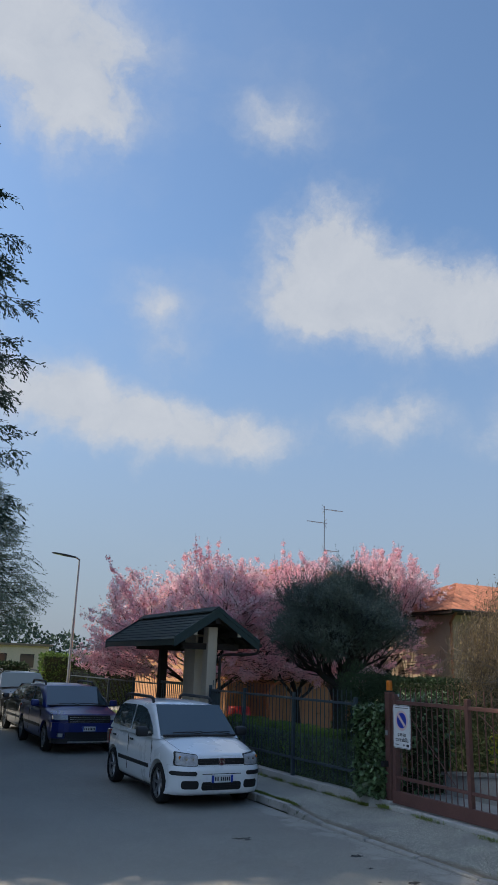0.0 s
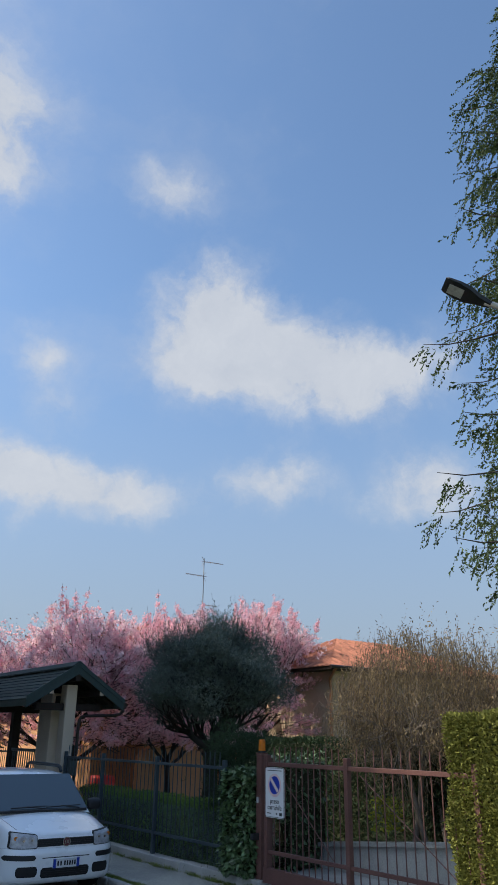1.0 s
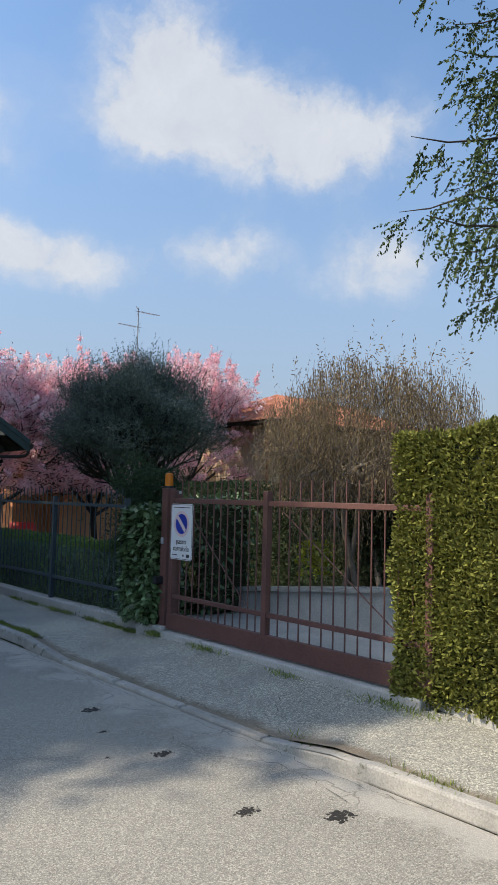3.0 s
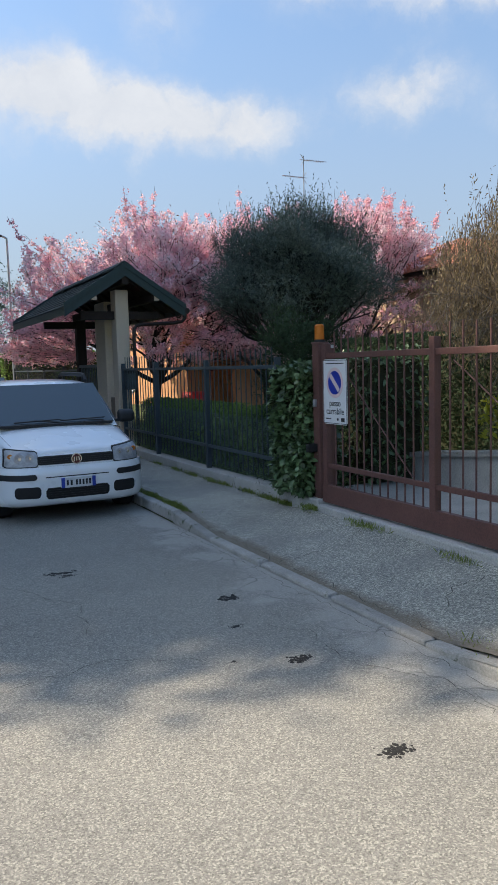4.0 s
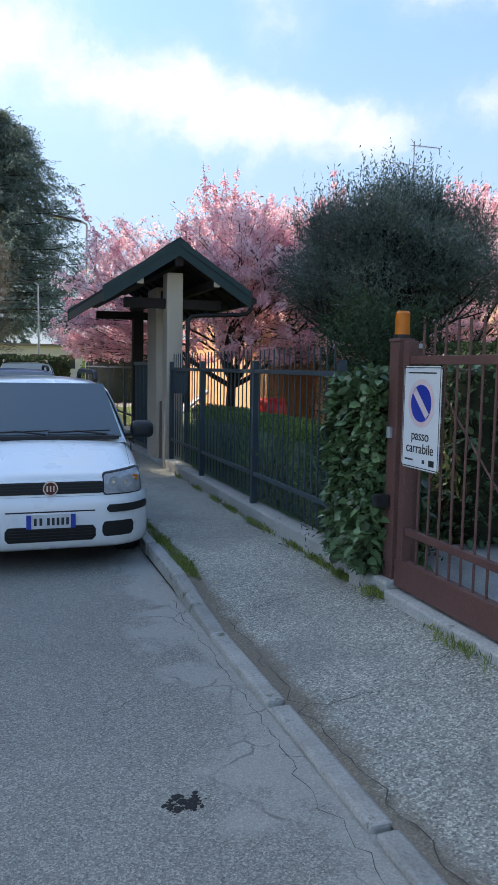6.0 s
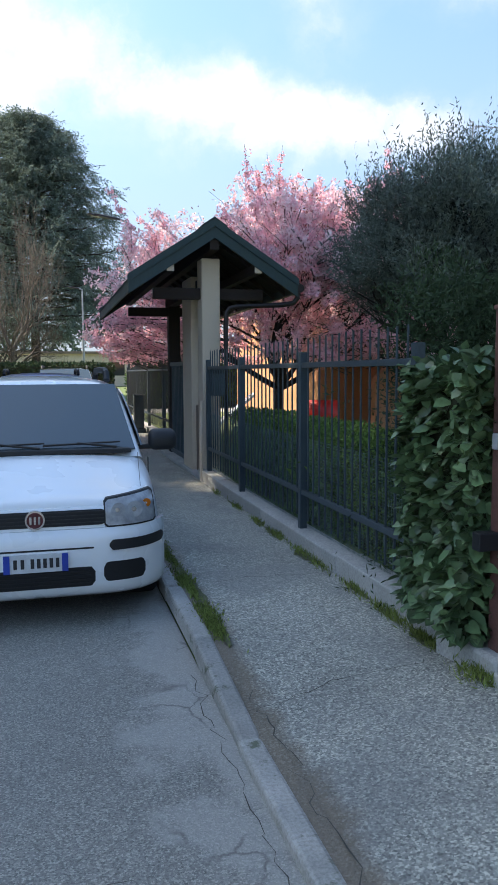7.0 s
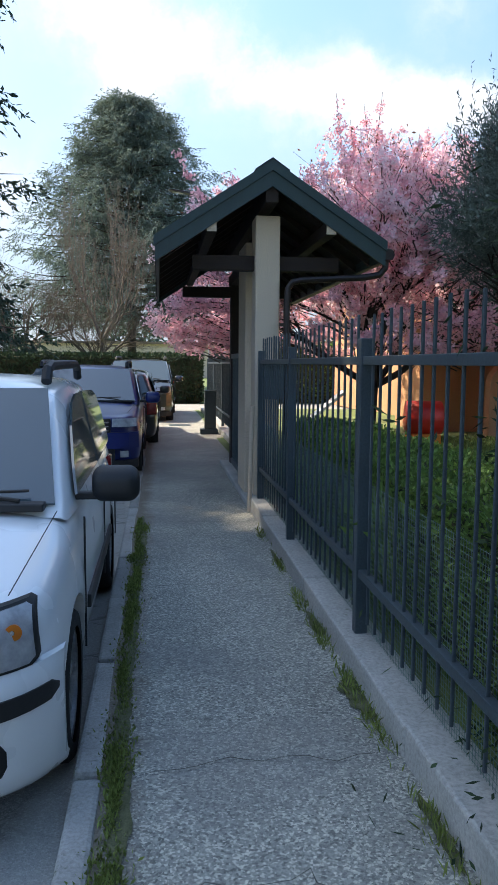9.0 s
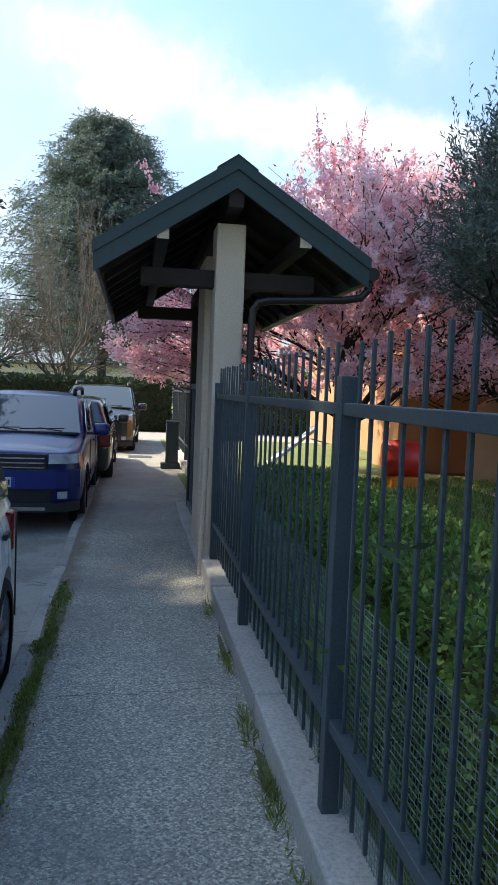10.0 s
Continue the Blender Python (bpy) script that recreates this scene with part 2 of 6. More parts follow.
DARKBARK = material("dark_bark", (0.035, 0.028, 0.025), 0.95, (0.02, 0.016, 0.015), 6, 40, 0.9, streak=(1, 1, 0.3))
PALEBARK = material("pale_bark", (0.24, 0.20, 0.16), 0.95, (0.16, 0.135, 0.11), 6, 40, 0.6, streak=(1, 1, 0.3))
BLOSSOM = material("pink_blossom", (0.96, 0.70, 0.74), 0.8, (0.88, 0.50, 0.57), 7.0, 20, 0, grit=0.1, per_island=0.14, transmit=0.5, spec=0.2)
PALEBLOSSOM = material("pale_pink_blossom", (0.97, 0.86, 0.88), 0.8, (0.95, 0.72, 0.76), 7.0, 20, 0, grit=0.1, per_island=0.12, transmit=0.5, spec=0.2)
RUSSET = material("young_russet_leaf", (0.30, 0.12, 0.07), 0.7, None, 3, 20, 0, per_island=0.3, transmit=0.3, spec=0.2)
OLIVE = material("olive_leaf", (0.19, 0.235, 0.20), 0.5, (0.11, 0.145, 0.13), 1.5, 20, 0, per_island=0.45, transmit=0.25, spec=0.2)
# olive leaf again, with the shade inside the crown put into its colour
OLIVE_SHADE = material("olive_shaded_leaf", (0.035, 0.050, 0.045), 0.7, None, 2, 20, 0, per_island=0.3, spec=0.2)
CONIFER = material("spruce_needles", (0.085, 0.125, 0.045), 0.7, (0.055, 0.085, 0.035), 1.2, 25, 0, per_island=0.4, transmit=0.15, spec=0.2)
CEDAR = material("cedar_needles", (0.065, 0.105, 0.075), 0.75, (0.045, 0.075, 0.06), 0.8, 25, 0, per_island=0.4, transmit=0.15, spec=0.2)
GREYCEDAR = material("grey_cedar_needles", (0.19, 0.24, 0.195), 0.75, (0.12, 0.16, 0.14), 0.8, 25, 0, per_island=0.4, transmit=0.3, spec=0.2)
THUJA = material("thuja_leaf", (0.24, 0.25, 0.055), 0.75, (0.17, 0.18, 0.045), 2.2, 25, 0, per_island=0.45, transmit=0.2, spots=((0.22, 0.14, 0.075), 0.66), spec=0.2)
PRIVET = material("hedge_leaf", (0.17, 0.27, 0.065), 0.55, (0.12, 0.20, 0.05), 1.8, 25, 0, per_island=0.45, transmit=0.3, spec=0.2)
# own leaf colour of the dark hedges; also paints shade inside conifers
DARKHEDGE_AND_SHADE = material("dark_hedge_leaf_and_inner_shade", (0.055, 0.09, 0.042), 0.75, (0.035, 0.06, 0.03), 1.8, 25, 0, per_island=0.4, transmit=0.1, spec=0.2)
IVY = material("ivy_leaf", (0.14, 0.22, 0.095), 0.36, (0.085, 0.145, 0.065), 4, 25, 0.05, per_island=0.45, transmit=0.12)
CATKIN = material("tan_catkin", (0.31, 0.24, 0.14), 0.9, (0.20, 0.155, 0.09), 1.2, 20, 0, per_island=0.35, transmit=0.25, spec=0.2)
TWIG = material("bare_twig", (0.12, 0.095, 0.075), 0.95, None, 3, 20, 0, per_island=0.3)
# dark green of the hedge cores, shade between leaves painted in
HEDGESHADE = material("hedge_inner_shade", (0.05, 0.058, 0.026), 1.0, (0.03, 0.036, 0.018), 4, 30, 0.3)
WHITE_PAINT = material("white_car_paint", (0.86, 0.88, 0.89), 0.28, (0.84, 0.865, 0.875), 1.2, 30, 0.0, coat=0.8, grit=0.0)
BLUE_PAINT = material("deep_blue_car_paint", (0.010, 0.024, 0.17), 0.3, (0.008, 0.02, 0.145), 1.2, 30, 0.0, coat=0.25, grit=0.0)
DARK_PAINT = material("dark_grey_car_paint", (0.022, 0.024, 0.030), 0.3, None, 1.2, 30, 0.0, coat=1.0, grit=0.0)
BLACK_PAINT = material("black_car_paint", (0.012, 0.013, 0.015), 0.3, None, 1.2, 30, 0.0, coat=1.0, grit=0.0)
TRIMBLACK = material("black_plastic", (0.018, 0.019, 0.021), 0.55, None, 6, 80, 0.1, grit=0.12)
GRILLE = material("grille_plastic", (0.012, 0.012, 0.014), 0.6, None, 6, 80, 0.1)
RUBBER = material("tyre_rubber", (0.016, 0.016, 0.016), 0.85, None, 8, 60, 0.2)
RIM = material("silver_rim", (0.45, 0.46, 0.47), 0.35, (0.32, 0.33, 0.34), 6, 60, 0.05, metal=0.8)
CHROME = material("chrome", (0.75, 0.76, 0.78), 0.15, None, 6, 60, 0, metal=1.0, grit=0.12)
LENS = material("lamp_lens", (0.50, 0.52, 0.54), 0.10, (0.30, 0.31, 0.33), 14, 40, 0.1, coat=1.0, grit=0.12)
REDLENS = material("red_lamp_lens", (0.35, 0.015, 0.015), 0.2, None, 10, 40, 0.05, coat=1.0)
AMBER = material("amber_plastic", (0.80, 0.26, 0.02), 0.35, (0.66, 0.19, 0.015), 8, 40, 0.05, transmit=0.3, grit=0.12)
PLATEWHITE = material("plate_white", (0.72, 0.74, 0.75), 0.45, None, 8, 60, 0, grit=0.12)
PLATEBLUE = material("plate_blue", (0.02, 0.06, 0.42), 0.4, None, 8, 60, 0, grit=0.12)
SIGNWHITE = material("sign_white", (0.74, 0.76, 0.77), 0.4, (0.68, 0.70, 0.71), 2, 60, 0.02, grit=0.12)
SIGNBLUE = material("sign_blue", (0.02, 0.045, 0.42), 0.4, None, 2, 60, 0, grit=0.12)
SIGNRED = material("sign_faded_red", (0.72, 0.52, 0.52), 0.4, (0.70, 0.60, 0.60), 6, 60, 0, grit=0.12)
SIGNBLACK = material("sign_black", (0.03, 0.03, 0.035), 0.5, None, 6, 60, 0)
BADGE = material("badge_dark_red", (0.12, 0.02, 0.03), 0.3, None, 4, 50, 0.02)
GALV = material("galvanised_steel", (0.52, 0.53, 0.54), 0.45, (0.43, 0.44, 0.455), 3, 50, 0.05, metal=0.55, grit=0.12)
LAMPBLACK = material("lamp_housing", (0.02, 0.022, 0.024), 0.45, None, 4, 50, 0.05)
REDPLASTIC = material("red_plastic", (0.70, 0.035, 0.02), 0.4, None, 4, 50, 0.03, grit=0.12)
ALU = material("aluminium", (0.42, 0.42, 0.43), 0.4, None, 4, 50, 0.03, metal=0.9)
PINKPAVE = material("pink_paving", (0.55, 0.43, 0.37), 0.9, (0.47, 0.36, 0.31), 3, 60, 0.3)
GLASS = glass("car_glass")
WINDOW = glass("house_glass", (0.03, 0.035, 0.04), 0.06)


# ---- mesh tools ----
def part(name, bm, mat, parent=None, label="", smooth=False):
    """Links a bmesh as one mesh object, under a thing or a part if given."""
    me = bpy.data.meshes.new(name)
    bm.normal_update()
    bm.to_mesh(me)
    bm.free()
    if mat:
        me.materials.append(mat)
    if smooth:
        me.polygons.foreach_set("use_smooth", [True] * len(me.polygons))
    ob = new(name, me)
    if parent is not None:
        ob.parent = parent
    return tagged(ob, label)


def from_arrays(name, verts, faces, mat, parent=None, label=""):
    me = bpy.data.meshes.new(name)
    verts, faces = np.asarray(verts, np.float32), np.asarray(faces, np.int32)
    k = faces.shape[1]
    me.vertices.add(len(verts))
    me.vertices.foreach_set("co", verts.ravel())
    me.loops.add(faces.size)
    me.loops.foreach_set("vertex_index", faces.ravel())
    me.polygons.add(len(faces))
    me.polygons.foreach_set("loop_start", np.arange(0, faces.size, k, dtype=np.int32))
    me.update(calc_edges=True)
    me.materials.append(mat)
    ob = new(name, me)
    if parent is not None:
        ob.parent = parent
    return tagged(ob, label)


def empty(name, m=None, label="", category="", group="", kind=""):
    ob = new(name)
    ob.empty_display_size = 0.2
    if m is not None:
        ob.matrix_world = m
    return tagged(ob, label, category, group, kind)


def box(bm, x0, y0, z0, x1, y1, z1, bevel=0.0):
    r = bmesh.ops.create_cube(bm, size=1.0, matrix=Matrix.Translation(((x0 + x1) / 2, (y0 + y1) / 2, (z0 + z1) / 2)) @ Matrix.Diagonal((x1 - x0, y1 - y0, z1 - z0, 1)))
    if bevel:
        edges = {e for v in r["verts"] for e in v.link_edges}
        bmesh.ops.bevel(bm, geom=list(edges), offset=bevel, segments=2, affect="EDGES", profile=0.5)
    return bm


def boxed(*a, bevel=0.0):
    return box(bmesh.new(), *a, bevel=bevel)


def rod(bm, p0, p1, r0, r1=None, n=10, caps=True):
    p0, p1 = Vector(p0), Vector(p1)
    d = p1 - p0
    m = Matrix.Translation((p0 + p1) / 2) @ d.to_track_quat("Z", "Y").to_matrix().to_4x4()
    bmesh.ops.create_cone(bm, cap_ends=caps, segments=n, radius1=r0, radius2=r0 if r1 is None else r1, depth=d.length, matrix=m)
    return bm


def tube(bm, points, r, n=10):
    """A pipe that bends through the points, with swept rings."""
    pts = [Vector(p) for p in points]
    rings = []
    for i, p in enumerate(pts):
        d = (pts[min(i + 1, len(pts) - 1)] - pts[max(i - 1, 0)]).normalized()
        q = d.to_track_quat("Z", "Y")
        rings.append([bm.verts.new(p + q @ Vector((r * math.cos(a), r * math.sin(a), 0))) for a in (2 * math.pi * k / n for k in range(n))])
    for a, b in zip(rings, rings[1:]):
        for k in range(n):
            bm.faces.new((a[k], a[(k + 1) % n], b[(k + 1) % n], b[k]))
    for ring in (rings[0][::-1], rings[-1]):
        bm.faces.new(ring)
    return bm


def prism(bm, outline, axis, a, b):
    """A flat outline in the plane across the axis ('x', 'y' or 'z'), drawn out from a to b."""
    def at(u, v, w):
        return {"x": (w, u, v), "y": (u, w, v), "z": (u, v, w)}[axis]
    lo = [bm.verts.new(at(u, v, a)) for u, v in outline]
    hi = [bm.verts.new(at(u, v, b)) for u, v in outline]
    n = len(outline)
    bm.faces.new(lo), bm.faces.new(hi)
    for i in range(n):
        bm.faces.new((lo[i], lo[(i + 1) % n], hi[(i + 1) % n], hi[i]))
    bmesh.ops.recalc_face_normals(bm, faces=bm.faces[:])
    return bm


def lettering(name, text, size, m, mat, parent, depth=0.001, align="CENTER"):
    cu = bpy.data.curves.new(name, "FONT")
    cu.body, cu.size, cu.align_x, cu.align_y, cu.extrude = text, size, align, "CENTER", depth
    tmp = bpy.data.objects.new("tmp", cu)
    scene.collection.objects.link(tmp)
    me = bpy.data.meshes.new_from_object(tmp.evaluated_get(bpy.context.evaluated_depsgraph_get()))
    bpy.data.objects.remove(tmp)
    me.materials.clear()
    me.materials.append(mat)
    me.name = name
    ob = new(name, me)
    ob.parent = parent
    ob.matrix_local = m
    return ob


# ---- plants ----
def leaf_quads(points, directions, length, width, rng, droop=0.0, fold=True):
    """Pointed leaves at the points, along the directions, as kite-shaped quads."""
    n = len(points)
    d = directions / (np.linalg.norm(directions, axis=1, keepdims=True) + 1e-9)
    d[:, 2] -= droop
    d /= np.linalg.norm(d, axis=1, keepdims=True) + 1e-9
    s = np.cross(d, rng.normal(size=(n, 3)))
    s /= np.linalg.norm(s, axis=1, keepdims=True) + 1e-9
    ln = length * rng.uniform(0.6, 1.3, (n, 1))
    wd = width * rng.uniform(0.7, 1.3, (n, 1))
    v = np.empty((n, 4, 3))
    v[:, 0] = points
    v[:, 1] = points + d * ln * 0.5 + s * wd * 0.5
    v[:, 2] = points + d * ln
    v[:, 3] = points + d * ln * 0.5 - s * wd * 0.5
    return v.reshape(-1, 3), np.arange(n * 4).reshape(n, 4)


def broad_leaves(points, directions, length, width, rng):
    """Broad oval leaves folded along the midrib, two quads each."""
    n = len(points)
    d = directions / (np.linalg.norm(directions, axis=1, keepdims=True) + 1e-9)
    d[:, 2] -= 0.5
    d /= np.linalg.norm(d, axis=1, keepdims=True) + 1e-9
    s = np.cross(d, rng.normal(size=(n, 3)) * 0.5 + np.array([0, 0, 1.0]))
    s /= np.linalg.norm(s, axis=1, keepdims=True) + 1e-9
    up = np.cross(s, d)
    ln = length * rng.uniform(0.55, 1.3, (n, 1))
    wd = width * rng.uniform(0.7, 1.25, (n, 1))
    v = np.empty((n, 6, 3))
    v[:, 0] = points
    for k, (a, w, sign) in enumerate(((0.28, 0.46, 1), (0.68, 0.40, 1), (1.0, 0.0, 0), (0.68, 0.40, -1), (0.28, 0.46, -1)), 1):
        v[:, k] = points + d * ln * a + s * wd * w * sign + up * wd * (0.12 * abs(sign) - 0.18 * a * a)
    i = np.arange(n)[:, None] * 6
    f = np.concatenate([i + np.array([[0, 1, 2, 3]]), i + np.array([[0, 3, 4, 5]])], 0)
    return v.reshape(-1, 3), f


def leaf_mass(name, points, directions, length, width, mat, parent, rng, droop=0.0, label=""):
    v, f = broad_leaves(np.asarray(points), np.asarray(directions, dtype=float).copy(), length, width, rng) if mat is IVY else leaf_quads(np.asarray(points), np.asarray(directions, dtype=float).copy(), length, width, rng, droop)
    ob = from_arrays(name, v, f, mat, parent, label)
    return ob


def wood_mesh(name, segments, mat, parent, sides=6, label=""):
    """Tapered branches: segments of (start, end, radius at start, radius at end), as one mesh."""
    p0 = np.array([s[0] for s in segments], float)
    p1 = np.array([s[1] for s in segments], float)
    r0 = np.array([s[2] for s in segments])[:, None, None]
    r1 = np.array([s[3] for s in segments])[:, None, None]
    d = p1 - p0
    d /= np.linalg.norm(d, axis=1, keepdims=True) + 1e-9
    ref = np.where(np.abs(d[:, 2:3]) > 0.9, np.array([[1.0, 0, 0]]), np.array([[0, 0, 1.0]]))
    u = np.cross(d, ref)
    u /= np.linalg.norm(u, axis=1, keepdims=True)
    w = np.cross(d, u)
    a = np.linspace(0, 2 * np.pi, sides, endpoint=False)
    ring = u[:, None] * np.cos(a)[None, :, None] + w[:, None] * np.sin(a)[None, :, None]
    v = np.concatenate([p0[:, None] + ring * r0, p1[:, None] + ring * r1], axis=1)
    k = np.arange(sides)
    f = np.stack([k, (k + 1) % sides, (k + 1) % sides + sides, k + sides], axis=1)
    faces = (f[None] + (np.arange(len(p0)) * 2 * sides)[:, None, None]).reshape(-1, 4)
    ob = from_arrays(name, v.reshape(-1, 3), faces, mat, parent, label)
    ob.data.polygons.foreach_set("use_smooth", [True] * len(ob.data.polygons))
    return ob


def grow(rng, start, heading, length, radius, levels, spread=0.6, kids=3, up=0.15, shrink=0.72, steps=4, wobble=0.16, out=None, tips=None, min_level=1, radius_shrink=0.62):
    """Branches that fork and bend. Fills out with segments and tips with (place, heading, level) of the thin twigs."""
    out = [] if out is None else out
    tips = [] if tips is None else tips
    p, d = np.array(start, float), np.array(heading, float)
    d /= np.linalg.norm(d)
    r = radius
    for i in range(steps):
        d = d + rng.normal(size=3) * wobble + np.array([0, 0, up * 0.4])
        d /= np.linalg.norm(d)
        q = p + d * length / steps
        r2 = max(r * (1 - 0.42 / steps), 0.003)
        out.append((p, q, r, r2))
        if levels <= min_level:
            tips.append((q, d.copy(), levels))
        p, r = q, r2
        if levels > 0 and i >= steps // 2 - 1:
            for _ in range(kids if i == steps - 1 else max(1, kids - 2)):
                side = rng.normal(size=3)
                side -= d * side.dot(d)
                side /= np.linalg.norm(side) + 1e-9
                h = d + side * spread * rng.uniform(0.6, 1.4) + np.array([0, 0, up])
                grow(rng, q, h, length * shrink * rng.uniform(0.75, 1.15), r * radius_shrink, levels - 1, spread, kids, up, shrink, max(steps - 1, 2), wobble, out, tips, min_level, radius_shrink)
    return out, tips

# ---- setting: ground, road, pavement ----
def sheet(name, x0, y0, x1, y1, z, mat, label="", nx=1, ny=1, height=None):
    gx, gy = np.meshgrid(np.linspace(x0, x1, nx + 1), np.linspace(y0, y1, ny + 1))
    gz = np.full_like(gx, z) if height is None else np.vectorize(height)(gx, gy)
    v = np.stack([gx.ravel(), gy.ravel(), gz.ravel()], 1)
    i = (np.arange(ny)[:, None] * (nx + 1) + np.arange(nx)[None]).ravel()
    f = np.stack([i, i + 1, i + nx + 2, i + nx + 1], 1)
    ob = from_arrays(name, v, f, mat)
    return tagged(ob, label, name.replace("_", " "), kind="structure")


def smooth(a, b, x):
    k = min(max((x - a) / (b - a), 0), 1)
    return k * k * (3 - 2 * k)


def drop(y):
    """1 where the kerb is lowered for the gateway, 0 where it stands full."""
    return smooth(5.6, 6.4, y) * (1 - smooth(9.7, 10.4, y))


def pave_z(x, y):
    k = min(max((x - 6.6) / 1.1, 0), 1)
    return 0.12 - 0.095 * drop(y) * (1 - k) + 0.085 * k * k * smooth(5.0, 6.2, y) * (1 - smooth(9.3, 10.1, y)) + 0.006 * math.sin(y * 2.1 + x * 3)


ground = sheet("ground", -1500, -1500, 1500, 1500, -0.03, SOIL, "green and brown ground round the street")
road = sheet("road", -1.2, -40, 6.52, 33, 0.0, ASPHALT, "worn grey asphalt road with tar spots and cracks", 16, 90, lambda x, y: 0.008 * math.sin(x * 1.7) * math.sin(y * 0.9))
cross_road = tagged(sheet("road", -60, 33, 60, 38.2, -0.004, ASPHALT, "asphalt cross street at the end of the road"), category="road")
pavement = sheet("pavement", 6.6, -20, 7.78, 32.5, 0.12, PAVING, "cracked grey asphalt pavement beside the fence", 8, 200, pave_z)
verge = sheet("verge", -9, -40, -1.2, 32, 0.04, SOIL, "grassy verge on the far side of the road")
far_lawn = sheet("lawn", -40, 40.5, 40, 75, 0.01, SOIL, "mown lawn past the cross street")
garden = sheet("lawn", 7.92, 10.7, 30, 32.5, 0.13, SOIL, "mown garden lawn behind the fence", 20, 20, lambda x, y: 0.13 + 0.02 * math.sin(x) * math.sin(y * 0.7))
pavement_wide = sheet("pavement", 7.78, 19.6, 8.3, 32.5, 0.118, PAVING, "asphalt pavement past the shelter")
drive = sheet("driveway", 7.78, -6, 14, 10.7, 0.115, CONCRETE, "grey concrete driveway behind the gate", 4, 12, lambda x, y: 0.115)
path = sheet("garden_path", 12.6, 19.5, 17.5, 21.2, 0.165, PINKPAVE, "pinkish paved garden path in the lawn")

kerb_bed = sheet("kerb_bed", 6.515, -8, 6.64, 32.5, 0.1, KERB, "mortar bed under the kerb stones", 1, 160, lambda x, y: pave_z(6.6, y) - 0.02)
kerb = empty("kerb", label="row of worn pale concrete kerb stones", category="kerb", kind="structure")
kerb_bm = boxed(6.515, 0.006, -0.12, 6.615, 0.994, 0.0, bevel=0.018)
kerb_mesh = part("kerb_stone", kerb_bm, KERB, kerb)
for i in range(-8, 33):
    ob = kerb_mesh if i == -8 else new("kerb_stone", kerb_mesh.data)
    ob.parent = kerb
    y = i + 0.36
    za, zb = (0.127 - 0.092 * drop(y + d) for d in (0, 1))
    ob.matrix_local = Matrix.Translation((random.uniform(-0.006, 0.006), y, za + random.uniform(-0.005, 0.004))) @ Matrix.Rotation(math.atan2(zb - za, 1), 4, "X") @ Matrix.Rotation(random.uniform(-0.006, 0.006), 4, "Z")

fence_wall = empty("fence_wall", label="low pale concrete wall under the railings", category="wall", kind="structure")
for y0, y1 in ((9.80, 11.35), (11.35, 13.3), (13.3, 15.2), (15.2, 16.3), (19.8, 22.0), (22, 25), (25, 28), (28, 32)):
    off = 0.36 if y0 > 19 else 0.0
    part("wall_coping", boxed(off + 7.70, y0 + 0.004, -0.05, off + 7.90, y1 - 0.004, 0.25 + random.uniform(-0.006, 0.006), bevel=0.012), CONCRETE, fence_wall)
threshold = tagged(part("gate_threshold", boxed(7.60, 5.8, -0.05, 7.86, 9.27, 0.245, bevel=0.015), CONCRETE), "cracked concrete threshold strip under the gate", "threshold", kind="structure")
stub = tagged(part("wall_end", boxed(7.62, 9.275, 0.0, 7.92, 9.80, 0.285, bevel=0.02), CONCRETE), "mossy concrete wall end beside the gate post", "wall", kind="structure")
hedge_wall = tagged(part("wall_low", boxed(7.74, -6, -0.05, 7.94, 6.05, 0.24, bevel=0.015), CONCRETE), "low concrete wall under the clipped hedge", "wall", kind="structure")


def ramp_wall():
    """Low wall along the drive, its top falling towards the house."""
    bm = bmesh.new()
    prism(bm, [(4.0, 0.1), (10.6, 0.1), (10.6, 0.40), (8.0, 0.66), (4.0, 0.85)], "x", 9.78, 9.98)
    w = part("wall_drive", bm, CONCRETE)
    cap = bmesh.new()
    prism(cap, [(4.0, 0.854), (8.0, 0.664), (10.64, 0.404), (10.64, 0.46), (8.0, 0.72), (4.0, 0.91)], "x", 9.74, 10.02)
    part("coping", cap, KERB, w)
    return tagged(w, "low grey concrete wall beside the driveway", "wall", kind="structure")


ramp_wall()

